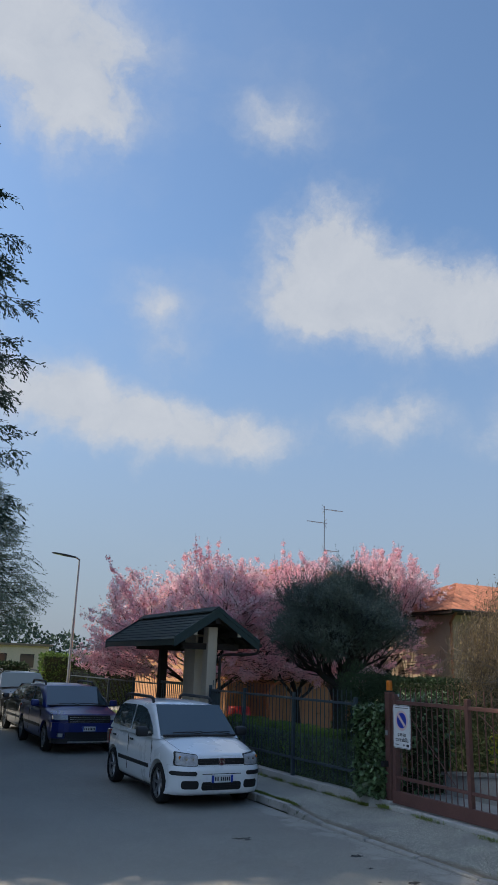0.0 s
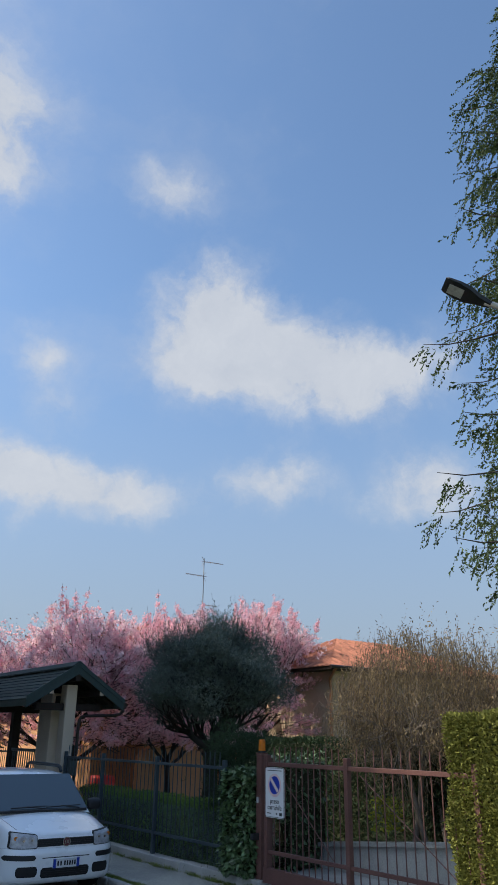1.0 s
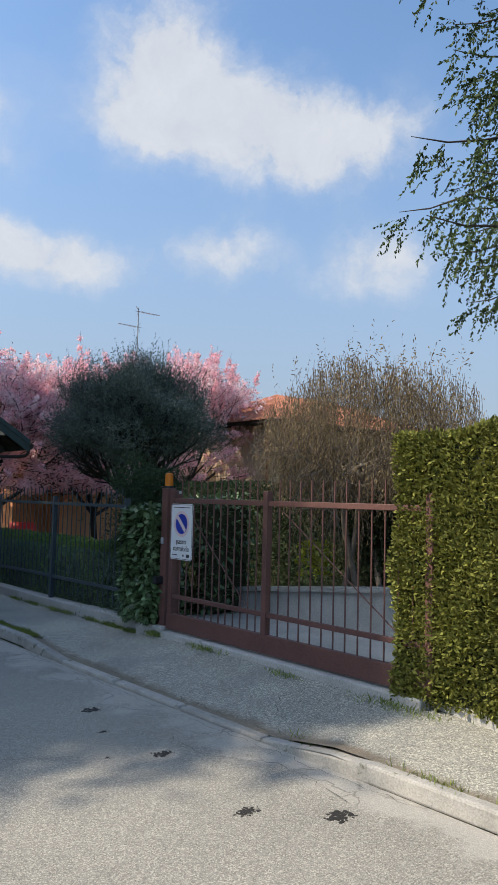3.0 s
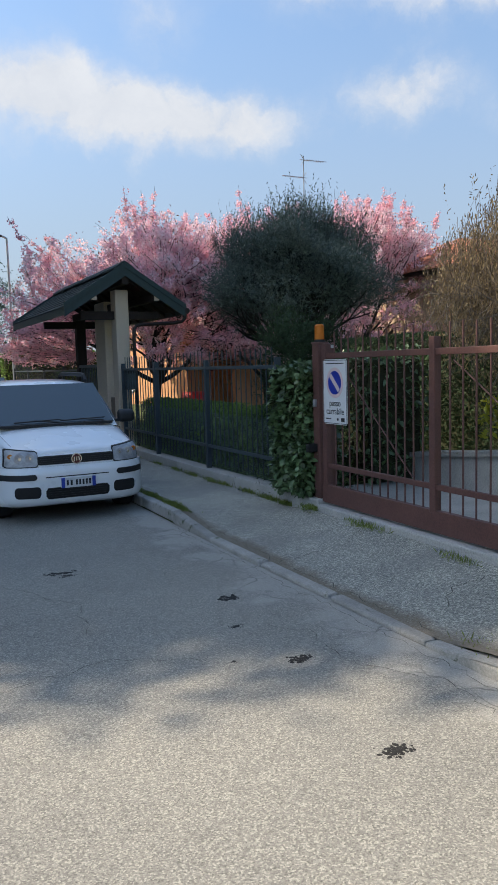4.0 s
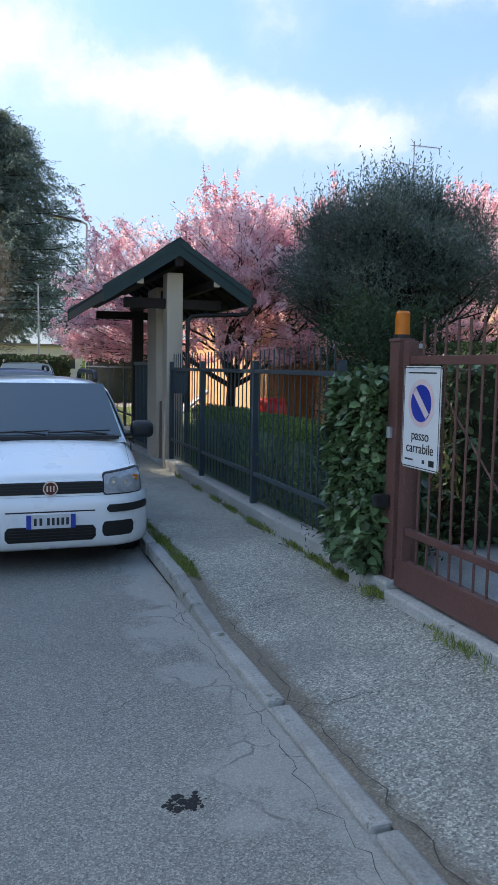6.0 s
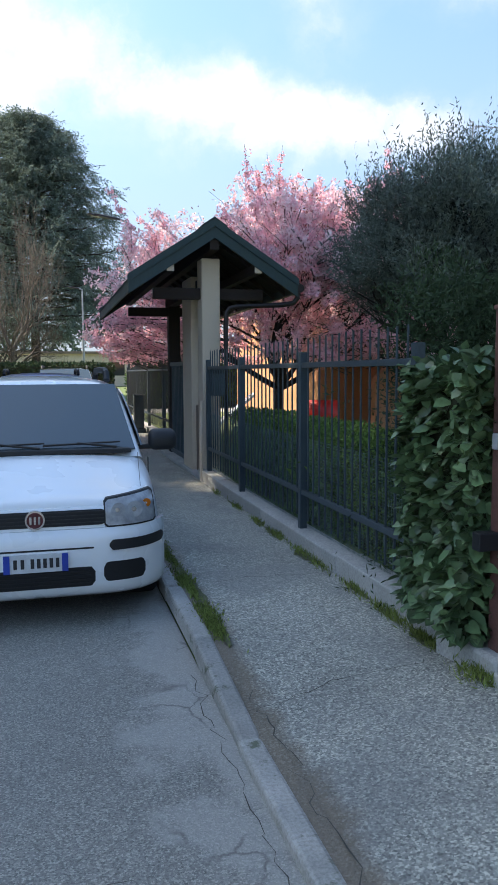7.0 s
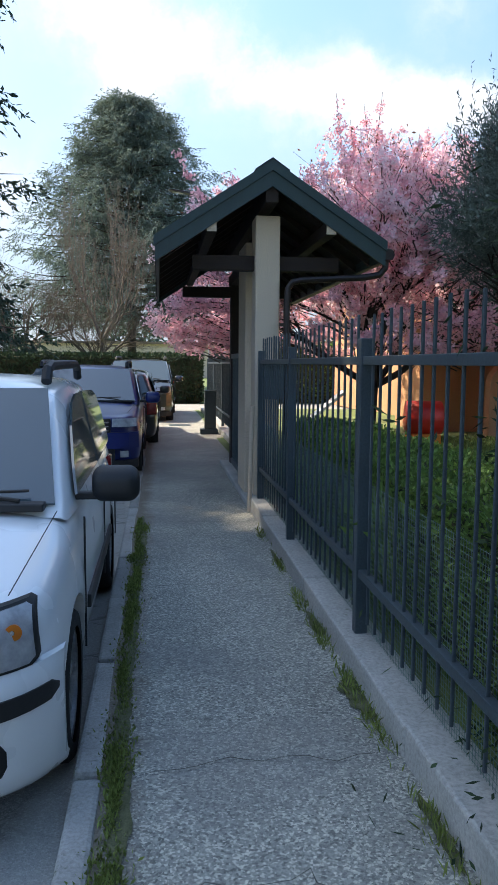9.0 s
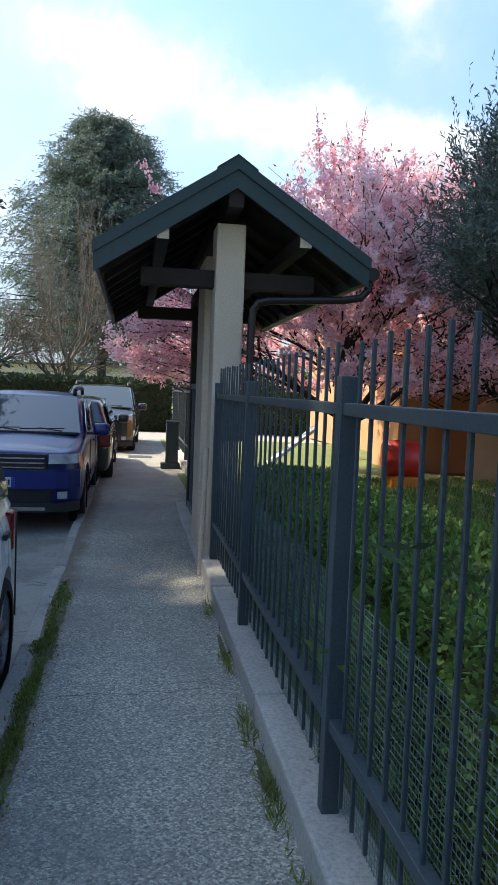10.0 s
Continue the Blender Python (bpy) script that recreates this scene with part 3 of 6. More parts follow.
# ---- railings ----
def railing(posts, label, meshed=True):
    """Posts, two rails, square bars that stand above the top rail, and wire mesh behind the lower half."""
    f = empty("metal_fence", label=label, category="fence")
    bar_mesh = None
    for y in posts:
        part("post", boxed(7.765, y - 0.03, 0.22, 7.825, y + 0.03, 1.675, bevel=0.004), FENCE, f)
    for a, b in zip(posts, posts[1:]):
        a2, b2 = a + 0.028, b - 0.028
        part("rail", boxed(7.775, a2, 1.55, 7.815, b2, 1.59, bevel=0.003), FENCE, f)
        part("rail", boxed(7.775, a2, 0.525, 7.815, b2, 0.565, bevel=0.003), FENCE, f)
        n = round((b - a) / 0.13)
        for k in range(1, n):
            if bar_mesh is None:
                bar = part("bar", boxed(7.788, -0.0065, 0.33, 7.801, 0.0058, 1.785, bevel=0.003), FENCE, f)
                bar_mesh = bar.data
            else:
                bar = new("bar", bar_mesh)
                bar.parent = f
            bar.location = (random.uniform(-0.002, 0.002), a + (b - a) * k / n + random.uniform(-0.004, 0.004), random.uniform(-0.008, 0.008))
        if meshed:
            vs, fs = [], []
            def wire(p, q, r=0.0009):
                i = len(vs)
                d = Vector(q) - Vector(p)
                s = Vector((0, 0, 1)) if abs(d.z) < 0.01 else Vector((0, 1, 0))
                for e in (p, q):
                    for o in (-s * r + Vector((r, 0, 0)), s * r + Vector((r, 0, 0)), Vector((-r, 0, 0))):
                        vs.append(Vector(e) + o)
                fs.extend(((i, i + 1, i + 4, i + 3), (i + 1, i + 2, i + 5, i + 4), (i + 2, i, i + 3, i + 5)))
            y = a2
            while y < b2:
                wire((7.828, y, 0.26), (7.828, y, 0.98))
                y += 0.022
            z = 0.27
            while z < 0.98:
                wire((7.828, a2, z), (7.828, b2, z))
                z += 0.022
            tagged(from_arrays("wire_mesh", vs, fs, MESH, f, "fine green wire mesh"), kind="stuff")
    return f


railing([10.36, 12.33, 14.33, 16.02], "dark blue-grey metal railing fence on a low wall")
railing([19.9, 22.3, 24.7, 27.1, 29.5], "dark metal railing fence past the roofed shelter", meshed=False).location.x = 0.36


def gate():
    g = empty("sliding_gate", label="closed oxide-brown metal sliding gate with thin bars", category="gate")
    x = 7.70
    part("bottom_beam", boxed(x - 0.03, 5.75, 0.265, x + 0.03, 9.27, 0.44, bevel=0.006), GATE, g, "chipped brown bottom beam")
    part("top_rail", boxed(x - 0.022, 5.75, 1.64, x + 0.022, 9.24, 1.69, bevel=0.004), GATE, g)
    part("lower_rail", boxed(x - 0.018, 5.75, 0.60, x + 0.018, 9.24, 0.645, bevel=0.004), GATE, g)
    for y in (9.21, 7.66, 5.78):
        part("stile", boxed(x - 0.034, y - 0.032, 0.42, x + 0.034, y + 0.032, 1.78, bevel=0.005), GATE, g)
    bar = None
    for a, b in ((5.81, 7.63), (7.69, 9.18)):
        n = 13
        for k in range(1, n):
            if bar is None:
                ob = part("bar", rod(bmesh.new(), (x, 0, 0.42), (x, 0, 1.88), 0.0075, n=8), GATE, g)
                bar = ob.data
            else:
                ob = new("bar", bar)
                ob.parent = g
            ob.location = (random.uniform(-0.002, 0.002), a + (b - a) * k / n, random.uniform(-0.006, 0.006))
        part("brace", rod(bmesh.new(), (x + 0.025, b - 0.15, 1.60), (x + 0.025, a + 0.28, 0.66), 0.006, n=8), GATE, g, "thin diagonal brace")
    post = tagged(part("gate_post", boxed(x - 0.02, 9.32, 0.27, x + 0.085, 9.435, 1.78, bevel=0.006), GATE), "brown square steel gate post", "gate post")
    part("cap", boxed(x - 0.026, 9.315, 1.78, x + 0.09, 9.44, 1.80, bevel=0.004), GATE, post)
    part("guide", boxed(x - 0.12, 9.36, 0.74, x - 0.02, 9.42, 0.82, bevel=0.006), TRIMBLACK, post, "black plastic guide block")
    part("sensor", boxed(x - 0.045, 9.36, 1.18, x - 0.02, 9.40, 1.25, bevel=0.004), GALV, post, "small grey photocell")
    rear = tagged(part("gate_post", boxed(x + 0.10, 9.30, 0.27, x + 0.16, 9.36, 1.74, bevel=0.005), GATE), "second thinner brown gate post behind", "gate post")
    part("cap", rod(bmesh.new(), (x + 0.13, 9.32, 1.74), (x + 0.13, 9.32, 1.77), 0.035, n=16), GALV, rear)
    lamp = bmesh.new()
    rod(lamp, (x + 0.03, 9.375, 1.822), (x + 0.03, 9.375, 1.955), 0.047, 0.045, 20)
    rod(lamp, (x + 0.03, 9.375, 1.955), (x + 0.03, 9.375, 1.97), 0.045, 0.032, 20)
    beacon = tagged(part("gate_beacon", lamp, AMBER, smooth=False), "orange plastic warning beacon on the gate post", "beacon")
    part("base", rod(bmesh.new(), (x + 0.03, 9.375, 1.80), (x + 0.03, 9.375, 1.824), 0.052, n=20), TRIMBLACK, beacon, "black beacon base")
    return g


gate()


def gate_sign():
    """White upright sign with a blue no-parking disc, seen from the street."""
    s = empty("gate_sign", Matrix.Translation((7.655, 9.0, 1.33)) @ Euler((radians(90), 0, radians(-90))).to_matrix().to_4x4(), "white metal no-parking sign with blue disc on the gate", "sign")
    w, h = 0.20, 0.30
    bm = bmesh.new()
    prism(bm, [(-w + 0.02, -h), (w - 0.02, -h), (w, -h + 0.02), (w, h - 0.02), (w - 0.02, h), (-w + 0.02, h), (-w, h - 0.02), (-w, -h + 0.02)], "z", -0.004, 0.0)
    part("plate", bm, SIGNWHITE, s)
    rim = bmesh.new()
    for x0, y0, x1, y1 in ((-w + 0.006, h - 0.012, w - 0.006, h - 0.007), (-w + 0.006, -h + 0.007, w - 0.006, -h + 0.012), (-w + 0.006, -h + 0.012, -w + 0.011, h - 0.012), (w - 0.011, -h + 0.012, w - 0.006, h - 0.012)):
        box(rim, x0, y0, 0.0, x1, y1, 0.0015)
    part("border", rim, SIGNBLACK, s)
    part("disc_ring", rod(bmesh.new(), (0, 0.085, 0.0), (0, 0.085, 0.0015), 0.140, n=48), SIGNRED, s, "faded red ring")
    part("disc", rod(bmesh.new(), (0, 0.085, 0.0015), (0, 0.085, 0.003), 0.108, n=48), SIGNBLUE, s, "blue disc")
    stripe = bmesh.new()
    prism(stripe, [(-0.088, 0.142), (-0.057, 0.173), (0.088, 0.028), (0.057, -0.003)], "z", 0.003, 0.004)
    part("stripe", stripe, SIGNRED, s, "pale diagonal stripe")
    lettering("lettering", "passo", 0.085, pose(0, -0.105, 0.0015), SIGNBLACK, s)
    lettering("lettering", "carrabile", 0.085, pose(0, -0.18, 0.0015), SIGNBLACK, s)
    for x0, y0, x1, y1 in ((-0.15, 0.257, 0.15, 0.265), (-0.16, -0.255, -0.07, -0.245), (0.03, -0.262, 0.055, -0.24), (0.10, -0.27, 0.155, -0.235)):
        part("small_print", boxed(x0, y0, 0.0, x1, y1, 0.0015), SIGNBLACK, s)
    return s


gate_sign()

# ---- roofed entrance shelter ----
def shelter():
    s = empty("entrance_shelter", label="small gabled entrance shelter with dark shingle roof on plaster piers", category="shelter")
    x, y0, y1, half, top, eave = 7.82, 15.85, 20.9, 1.06, 3.40, 2.70
    s.location = (0.05, 0.08, 0.015)
    part("pier", boxed(7.70, 16.10, 0.1, 7.94, 16.40, 2.95, bevel=0.015), PLASTER, s, "beige plastered pier")
    part("pier", boxed(7.68, 16.78, 0.1, 7.96, 17.45, 2.80, bevel=0.015), PLASTER, s, "beige plastered pier")
    part("infill", boxed(7.74, 16.40, 0.1, 7.90, 16.78, 1.05, bevel=0.01), BRICKWALL, s, "brown rendered infill")
    part("post", boxed(7.76, 19.20, 0.1, 7.95, 19.40, 2.75, bevel=0.01), TIMBER, s, "dark timber post")
    part("plinth", boxed(7.64, 16.06, 0.05, 8.02, 19.6, 0.155, bevel=0.015), CONCRETE, s)
    slope = math.atan2(top - eave, half)
    for side in (-1, 1):
        # sheathing and overlapping shingle courses
        deck = bmesh.new()
        prism(deck, [(x, top - 0.12), (x + side * half, eave - 0.12), (x + side * half, eave - 0.075), (x, top - 0.075)], "y", y0 + 0.05, y1 - 0.02)
        part("roof_boarding", deck, TIMBER, s)
        n = 9
        for k in range(n):
            a, b = k / n, (k + 1.18) / n
            b = min(b, 1.03)
            lift = 0.016
            za, zb = top + (eave - top) * a, top + (eave - top) * b
            c = bmesh.new()
            prism(c, [(x + side * half * a, za - 0.07), (x + side * half * b, zb - 0.07), (x + side * half * b, zb - 0.07 + lift + 0.012), (x + side * half * a, za - 0.07 + 0.008)], "y", y0, y1)
            part("shingle_course", c, ROOF, s)
        for yy in (y0 - 0.035, y1):
            bb = bmesh.new()
            prism(bb, [(x, top - 0.24), (x + side * (half + 0.02), eave - 0.24), (x + side * (half + 0.02), eave - 0.045), (x, top - 0.045)], "y", yy, yy + 0.035)
            part("barge_board", bb, GREENPAINT, s)
            b2 = bmesh.new()
            prism(b2, [(x, top - 0.10), (x + side * (half + 0.03), eave - 0.10), (x + side * (half + 0.03), eave - 0.01), (x, top - 0.01)], "y", yy - 0.018, yy + 0.0)
            part("verge_strip", b2, GREENPAINT, s)
        px = x + side * 0.56
        pz = top - 0.70 * 0.56 / half * 1.0 - 0.25
        part("purlin", boxed(px - 0.05, y0 + 0.0, pz - 0.04, px + 0.05, y1 - 0.1, pz + 0.08, bevel=0.006), TIMBER, s)
        part("purlin_end", boxed(px - 0.045, y0 - 0.012, pz - 0.035, px + 0.045, y0 - 0.001, pz + 0.045), PLASTER, s, "pale cut purlin end")
        for k in range(9):
            ry = y0 + 0.35 + k * 0.53
            r = bmesh.new()
            prism(r, [(x + side * 0.04, top - 0.20), (x + side * (half - 0.03), eave - 0.185), (x + side * (half - 0.03), eave - 0.125), (x + side * 0.04, top - 0.125)], "y", ry, ry + 0.06)
            part("rafter", r, TIMBER, s)
        part("fascia", boxed(*sorted((x + side * (half - 0.02), x + side * (half + 0.01)))[:1], y0, eave - 0.2, sorted((x + side * (half - 0.02), x + side * (half + 0.01)))[1], y1, eave - 0.06), GREENPAINT, s)
    part("ridge_beam", boxed(x - 0.06, y0 + 0.0, top - 0.38, x + 0.06, y1 - 0.1, top - 0.18, bevel=0.006), TIMBER, s)
    ridge = bmesh.new()
    prism(ridge, [(x - 0.16, top - 0.115), (x, top - 0.012), (x + 0.16, top - 0.115), (x + 0.16, top - 0.085), (x, top + 0.022), (x - 0.16, top - 0.085)], "y", y0 - 0.02, y1 + 0.02)
    part("ridge_cap", ridge, ROOF, s)
    for yy in (16.18, 19.22):
        part("tie_beam", boxed(x - 0.72, yy, 2.44, x + 0.72, yy + 0.14, 2.58, bevel=0.006), TIMBER, s)
    part("wall_plate", boxed(x - 0.07, 16.45, 2.60, x + 0.07, 19.5, 2.74, bevel=0.005), TIMBER, s)
    gut = bmesh.new()
    tube(gut, [(x + half + 0.055, y0 - 0.03, eave - 0.13), (x + half + 0.055, y1, eave - 0.16)], 0.055, 10)
    part("gutter", gut, PIPE, s)
    dp = bmesh.new()
    gx = x + half + 0.05
    tube(dp, [(gx, y0 + 0.05, eave - 0.16), (gx - 0.01, y0 + 0.05, eave - 0.25), (gx - 0.06, y0 + 0.06, eave - 0.31), (gx - 0.2, y0 + 0.08, eave - 0.335), (8.14, 16.02, eave - 0.36), (8.05, 16.04, eave - 0.38), (8.01, 16.05, eave - 0.44), (8.0, 16.05, eave - 0.6), (8.0, 16.05, 0.16)], 0.032, 10)
    part("downpipe", dp, PIPE, s, "dark brown downpipe")
    part("pipe_clip", boxed(7.93, 16.03, 1.9, 8.04, 16.09, 1.93), PIPE, s)
    return s


shelter()
letter_box = tagged(part("letter_box", boxed(7.80, 15.86, 1.22, 7.98, 16.035, 1.58, bevel=0.012), GREYBOX), "grey-green metal letter box on the pier", "letter box")
part("flap", boxed(7.82, 15.852, 1.50, 7.96, 15.864, 1.54), TRIMBLACK, letter_box)
stand = tagged(part("downpipe_shoe", rod(bmesh.new(), (7.69, 16.03, 0.12), (7.715, 16.06, 1.15), 0.022, n=10), PLASTER), "beige drain pipe stub beside the pier", "pipe")
gate_leaf = empty("pedestrian_gate", label="dark timber and metal pedestrian gate under the shelter", category="gate")
part("frame", boxed(7.80, 17.5, 0.2, 7.86, 19.18, 0.26), FENCE, gate_leaf)
part("frame", boxed(7.80, 17.5, 1.62, 7.86, 19.18, 1.68), FENCE, gate_leaf)
for k in range(13):
    part("bar", boxed(7.82, 17.55 + k * 0.13, 0.26, 7.84, 17.57 + k * 0.13, 1.62), FENCE, gate_leaf)
pedestal = empty("service_cabinet", label="grey-green roadside service pillar on the pavement", category="cabinet")
part("base", boxed(7.66, 24.2, 0.10, 8.02, 24.5, 0.22, bevel=0.02), GREYBOX, pedestal)
part("body", boxed(7.75, 24.24, 0.22, 7.98, 24.46, 0.98, bevel=0.015), GREYBOX, pedestal)
part("cap", boxed(7.74, 24.23, 0.98, 7.99, 24.47, 1.01, bevel=0.008), GREYBOX, pedestal)

# ---- parked cars ----
def car(name, m, label, paint, L, W, H, wheelbase, front, wheel_r, hood_z, cowl, top_y, tail_y, nose_z=None, ground=0.17, style="hatch", rails=True, group="parked cars"):
    """A parked car that faces -y, its front bumper at local y = 0. cowl: place and height of the windscreen's foot."""
    c = empty(name, m, label, "car", group)
    hw = W / 2
    cy, cz = cowl
    sh = cz - 0.03            # shoulder, where the side windows start
    # lower body: stations from nose to tail, each a half section
    nose_z = nose_z or hood_z
    stations = [
        (0.05, ground + 0.06, nose_z - 0.03, hw * 0.36), (0.06, ground + 0.05, nose_z - 0.005, hw * 0.54), (0.08, ground + 0.03, nose_z + 0.012, hw * 0.69), (0.15, ground + 0.01, nose_z + 0.03, hw * 0.835), (0.235, ground, nose_z + 0.25 * (cz - hood_z) - 0.01, hw * 0.92), (0.34, ground, hood_z + 0.34 * (cz - hood_z), hw * 0.98),
        (cy * 0.75, ground, hood_z + 0.72 * (cz - hood_z), hw), (cy, ground, cz, hw), (L * 0.5, ground, sh + 0.01, hw), (L * 0.75, ground, sh + 0.025, hw), (L - 0.30, ground + 0.02, sh + 0.03, hw * 0.985), (L - 0.10, ground + 0.05, sh + 0.02, hw * 0.94), (L, ground + 0.12, sh - 0.12, hw * 0.86)]
    bm = bmesh.new()
    rings = []
    for y, zb, zt, w in stations:
        h = zt - zb
        half = [(0.0, zb), (w * 0.86, zb), (w * 0.965, zb + h * 0.10), (w * 0.995, zb + h * 0.34), (w, zb + h * 0.55), (w * 0.985, zb + h * 0.76), (w * 0.95, zb + h * 0.92), (w * 0.86, zb + h * 0.985), (w * 0.45, zb + h * 1.015), (0.0, zb + h * 1.025)]
        ring = [(a, b) for a, b in half] + [(-a, b) for a, b in half[-2:0:-1]]
        rings.append([bm.verts.new((a, y, b)) for a, b in ring])
    n = len(rings[0])
    for a, b in zip(rings, rings[1:]):
        for k in range(n):
            bm.faces.new((a[k], a[(k + 1) % n], b[(k + 1) % n], b[k]))
    bm.faces.new(rings[0][::-1]), bm.faces.new(rings[-1])
    bmesh.ops.recalc_face_normals(bm, faces=bm.faces[:])
    body = part("body", bm, paint, c, smooth=True)
    # wheel arches cut through the flanks
    cut = bmesh.new()
    axles = (front, front + wheelbase)
    for y in axles:
        for side in (-1, 1):
            rod(cut, (side * (hw - 0.24), y, wheel_r), (side * (hw + 0.2), y, wheel_r), wheel_r + 0.055, n=32)
    me = bpy.data.meshes.new("cut")
    cut.to_mesh(me)
    cut.free()
    tool = bpy.data.objects.new("cut", me)
    scene.collection.objects.link(tool)
    soft = body.modifiers.new("soft", "SUBSURF")
    soft.levels = soft.render_levels = 2
    mod = body.modifiers.new("arches", "BOOLEAN")
    mod.object, mod.operation, mod.solver = tool, "DIFFERENCE", "EXACT"
    body.parent = None
    dg = bpy.context.evaluated_depsgraph_get()
    done = bpy.data.meshes.new_from_object(body.evaluated_get(dg))
    body.modifiers.clear()
    body.data = done
    body.parent = c
    bpy.data.objects.remove(tool)
    sharp = done.attributes.get("sharp_edge") or done.attributes.new("sharp_edge", "BOOLEAN", "EDGE")
    bb = bmesh.new()
    bb.from_mesh(done)
    sharp.data.foreach_set("value", [len(e.link_faces) == 2 and e.calc_face_angle(0) > radians(38) for e in bb.edges])
    bb.free()
    # cabin
    rw = hw * 0.76           # half width at the roof
    ty, by = top_y, tail_y
    cab = bmesh.new()
    secs = [(cy - 0.02, cz - 0.06, hw * 0.93, hw * 0.90, 0.02), (cy + (ty - cy) * 0.5, sh - 0.02, hw * 0.955, hw * 0.845, (H - cz) * 0.53), (ty, sh - 0.02, hw * 0.96, rw + 0.03, H - sh - 0.06), (ty + 0.28, sh - 0.02, hw * 0.96, rw + 0.02, H - sh - 0.015), ((ty + by) / 2, sh - 0.02, hw * 0.96, rw + 0.01, H - sh), (by - 0.12, sh - 0.02, hw * 0.95, rw - 0.01, H - sh - 0.03), (by, sh - 0.02, hw * 0.94, rw - 0.04, H - sh - 0.08), (L - 0.06, sh - 0.02, hw * 0.92, hw * 0.86, 0.05)]
    rings = []
    for y, z0, w0, w1, h in secs:
        half = [(w0, z0), (w0 + (w1 - w0) * 0.55, z0 + h * 0.58), (w1, z0 + h * 0.90), (w1 - 0.06, z0 + h * 0.975), (w1 * 0.5, z0 + h + 0.012), (0, z0 + h + 0.02)]
        ring = half + [(-a, b) for a, b in half[-2::-1]]
        rings.append([cab.verts.new((a, y, b)) for a, b in ring])
    n = len(rings[0])
    for a, b in zip(rings, rings[1:]):
        for k in range(n - 1):
            cab.faces.new((a[k], a[k + 1], b[k + 1], b[k]))
    bmesh.ops.recalc_face_normals(cab, faces=cab.faces[:])
    cabin = part("cabin", cab, paint, c, smooth=True)
    soft = cabin.modifiers.new("soft", "SUBSURF")
    soft.levels = soft.render_levels = 2

    def pane(name, pts, lift, mat=GLASS, parent=c, lab=""):
        b = bmesh.new()
        v = [b.verts.new(Vector(p)) for p in pts]
        f = b.faces.new(v)
        b.normal_update()
        nrm = f.normal.copy()
        mid = sum((x.co for x in v), Vector()) / len(v)
        if nrm.dot(mid - Vector((0, L / 2, 0.8))) < 0:
            f.normal_flip()
            nrm = -nrm
        for x in v:
            x.co += nrm * lift
        g = bmesh.ops.extrude_face_region(b, geom=[f])
        for x in g["geom"]:
            if isinstance(x, bmesh.types.BMVert):
                x.co -= nrm * 0.012
        bmesh.ops.recalc_face_normals(b, faces=b.faces[:])
        return part(name, b, mat, parent, lab)

    # windscreen, rear window
    z1 = H - 0.085
    ws = [(hw * 0.865, cy + 0.03, cz - 0.005), (rw - 0.01, ty - 0.02, z1), (-rw + 0.01, ty - 0.02, z1), (-hw * 0.865, cy + 0.03, cz - 0.005)]
    pane("windscreen", ws, 0.022, lab="dark tinted windscreen")
    pane("rear_window", [(hw * 0.78, L - 0.085, sh + 0.10), (rw - 0.08, by + 0.0, H - 0.14), (-rw + 0.08, by + 0.0, H - 0.14), (-hw * 0.78, L - 0.085, sh + 0.10)], 0.012)
    # side windows
    def side_x(y, z):
        k = min(max((z - sh) / (H - sh), 0), 1)
        return hw * 0.962 + (rw + 0.035 - hw * 0.962) * k
    mid = (cy + by) / 2 + 0.10
    zs, zr = sh + 0.045, H - 0.115
    for s in (-1, 1):
        f1 = [(cy + 0.20, zs), (mid - 0.045, zs), (mid - 0.045, zr + 0.005), (ty + 0.42, zr), (ty + 0.20, zr - 0.035), (ty - 0.02, zr - 0.13), (cy + 0.30, zs + 0.10)]
        f2 = [(mid + 0.045, zs), (by - 0.10, zs + 0.025), (by - 0.07, zs + 0.08), (by - 0.13, zs + 0.22), (by - 0.24, zr - 0.05), (by - 0.45, zr - 0.01), (mid + 0.045, zr + 0.005)]
        for q in (f1, f2):
            pane("side_window", [(s * side_x(y, z), y, z) for y, z in q], 0.006)
        # door handles and rubbing strip
        for y in (mid - 0.12, by - 0.28):
            part("door_handle", boxed(s * hw * 0.985 - 0.012, y - 0.09, sh - 0.13, s * hw * 0.985 + 0.014, y + 0.05, sh - 0.10, bevel=0.006), TRIMBLACK if paint is WHITE_PAINT else paint, c)
        part("rubbing_strip", boxed(s * (hw + 0.002) - 0.012, axles[0] + wheel_r + 0.10, ground + 0.30, s * (hw + 0.002) + 0.012, axles[1] - wheel_r - 0.10, ground + 0.36, bevel=0.006), TRIMBLACK, c, "black rubbing strip")
        for y in (cy + 0.14, mid, by - 0.05):
            part("door_seam", boxed(s * (hw - 0.004) - 0.002, y - 0.003, ground + 0.16, s * (hw - 0.004) + 0.0065, y + 0.003, sh - 0.04), TRIMBLACK, c)
        # mirror
        mi = bmesh.new()
        box(mi, s * (hw + 0.125) - 0.105, cy + 0.22, cz - 0.03, s * (hw + 0.125) + 0.105, cy + 0.34, cz + 0.135)
        bmesh.ops.bevel(mi, geom=mi.edges[:], offset=0.052, segments=5, affect="EDGES", profile=0.5)
        for v in mi.verts:
            v.co.z -= 0.25 * abs(v.co.y - (cy + 0.32)) * (v.co.z > cz + 0.05)
        mp = part("mirror", mi, TRIMBLACK if paint is WHITE_PAINT else paint, c, smooth=True)
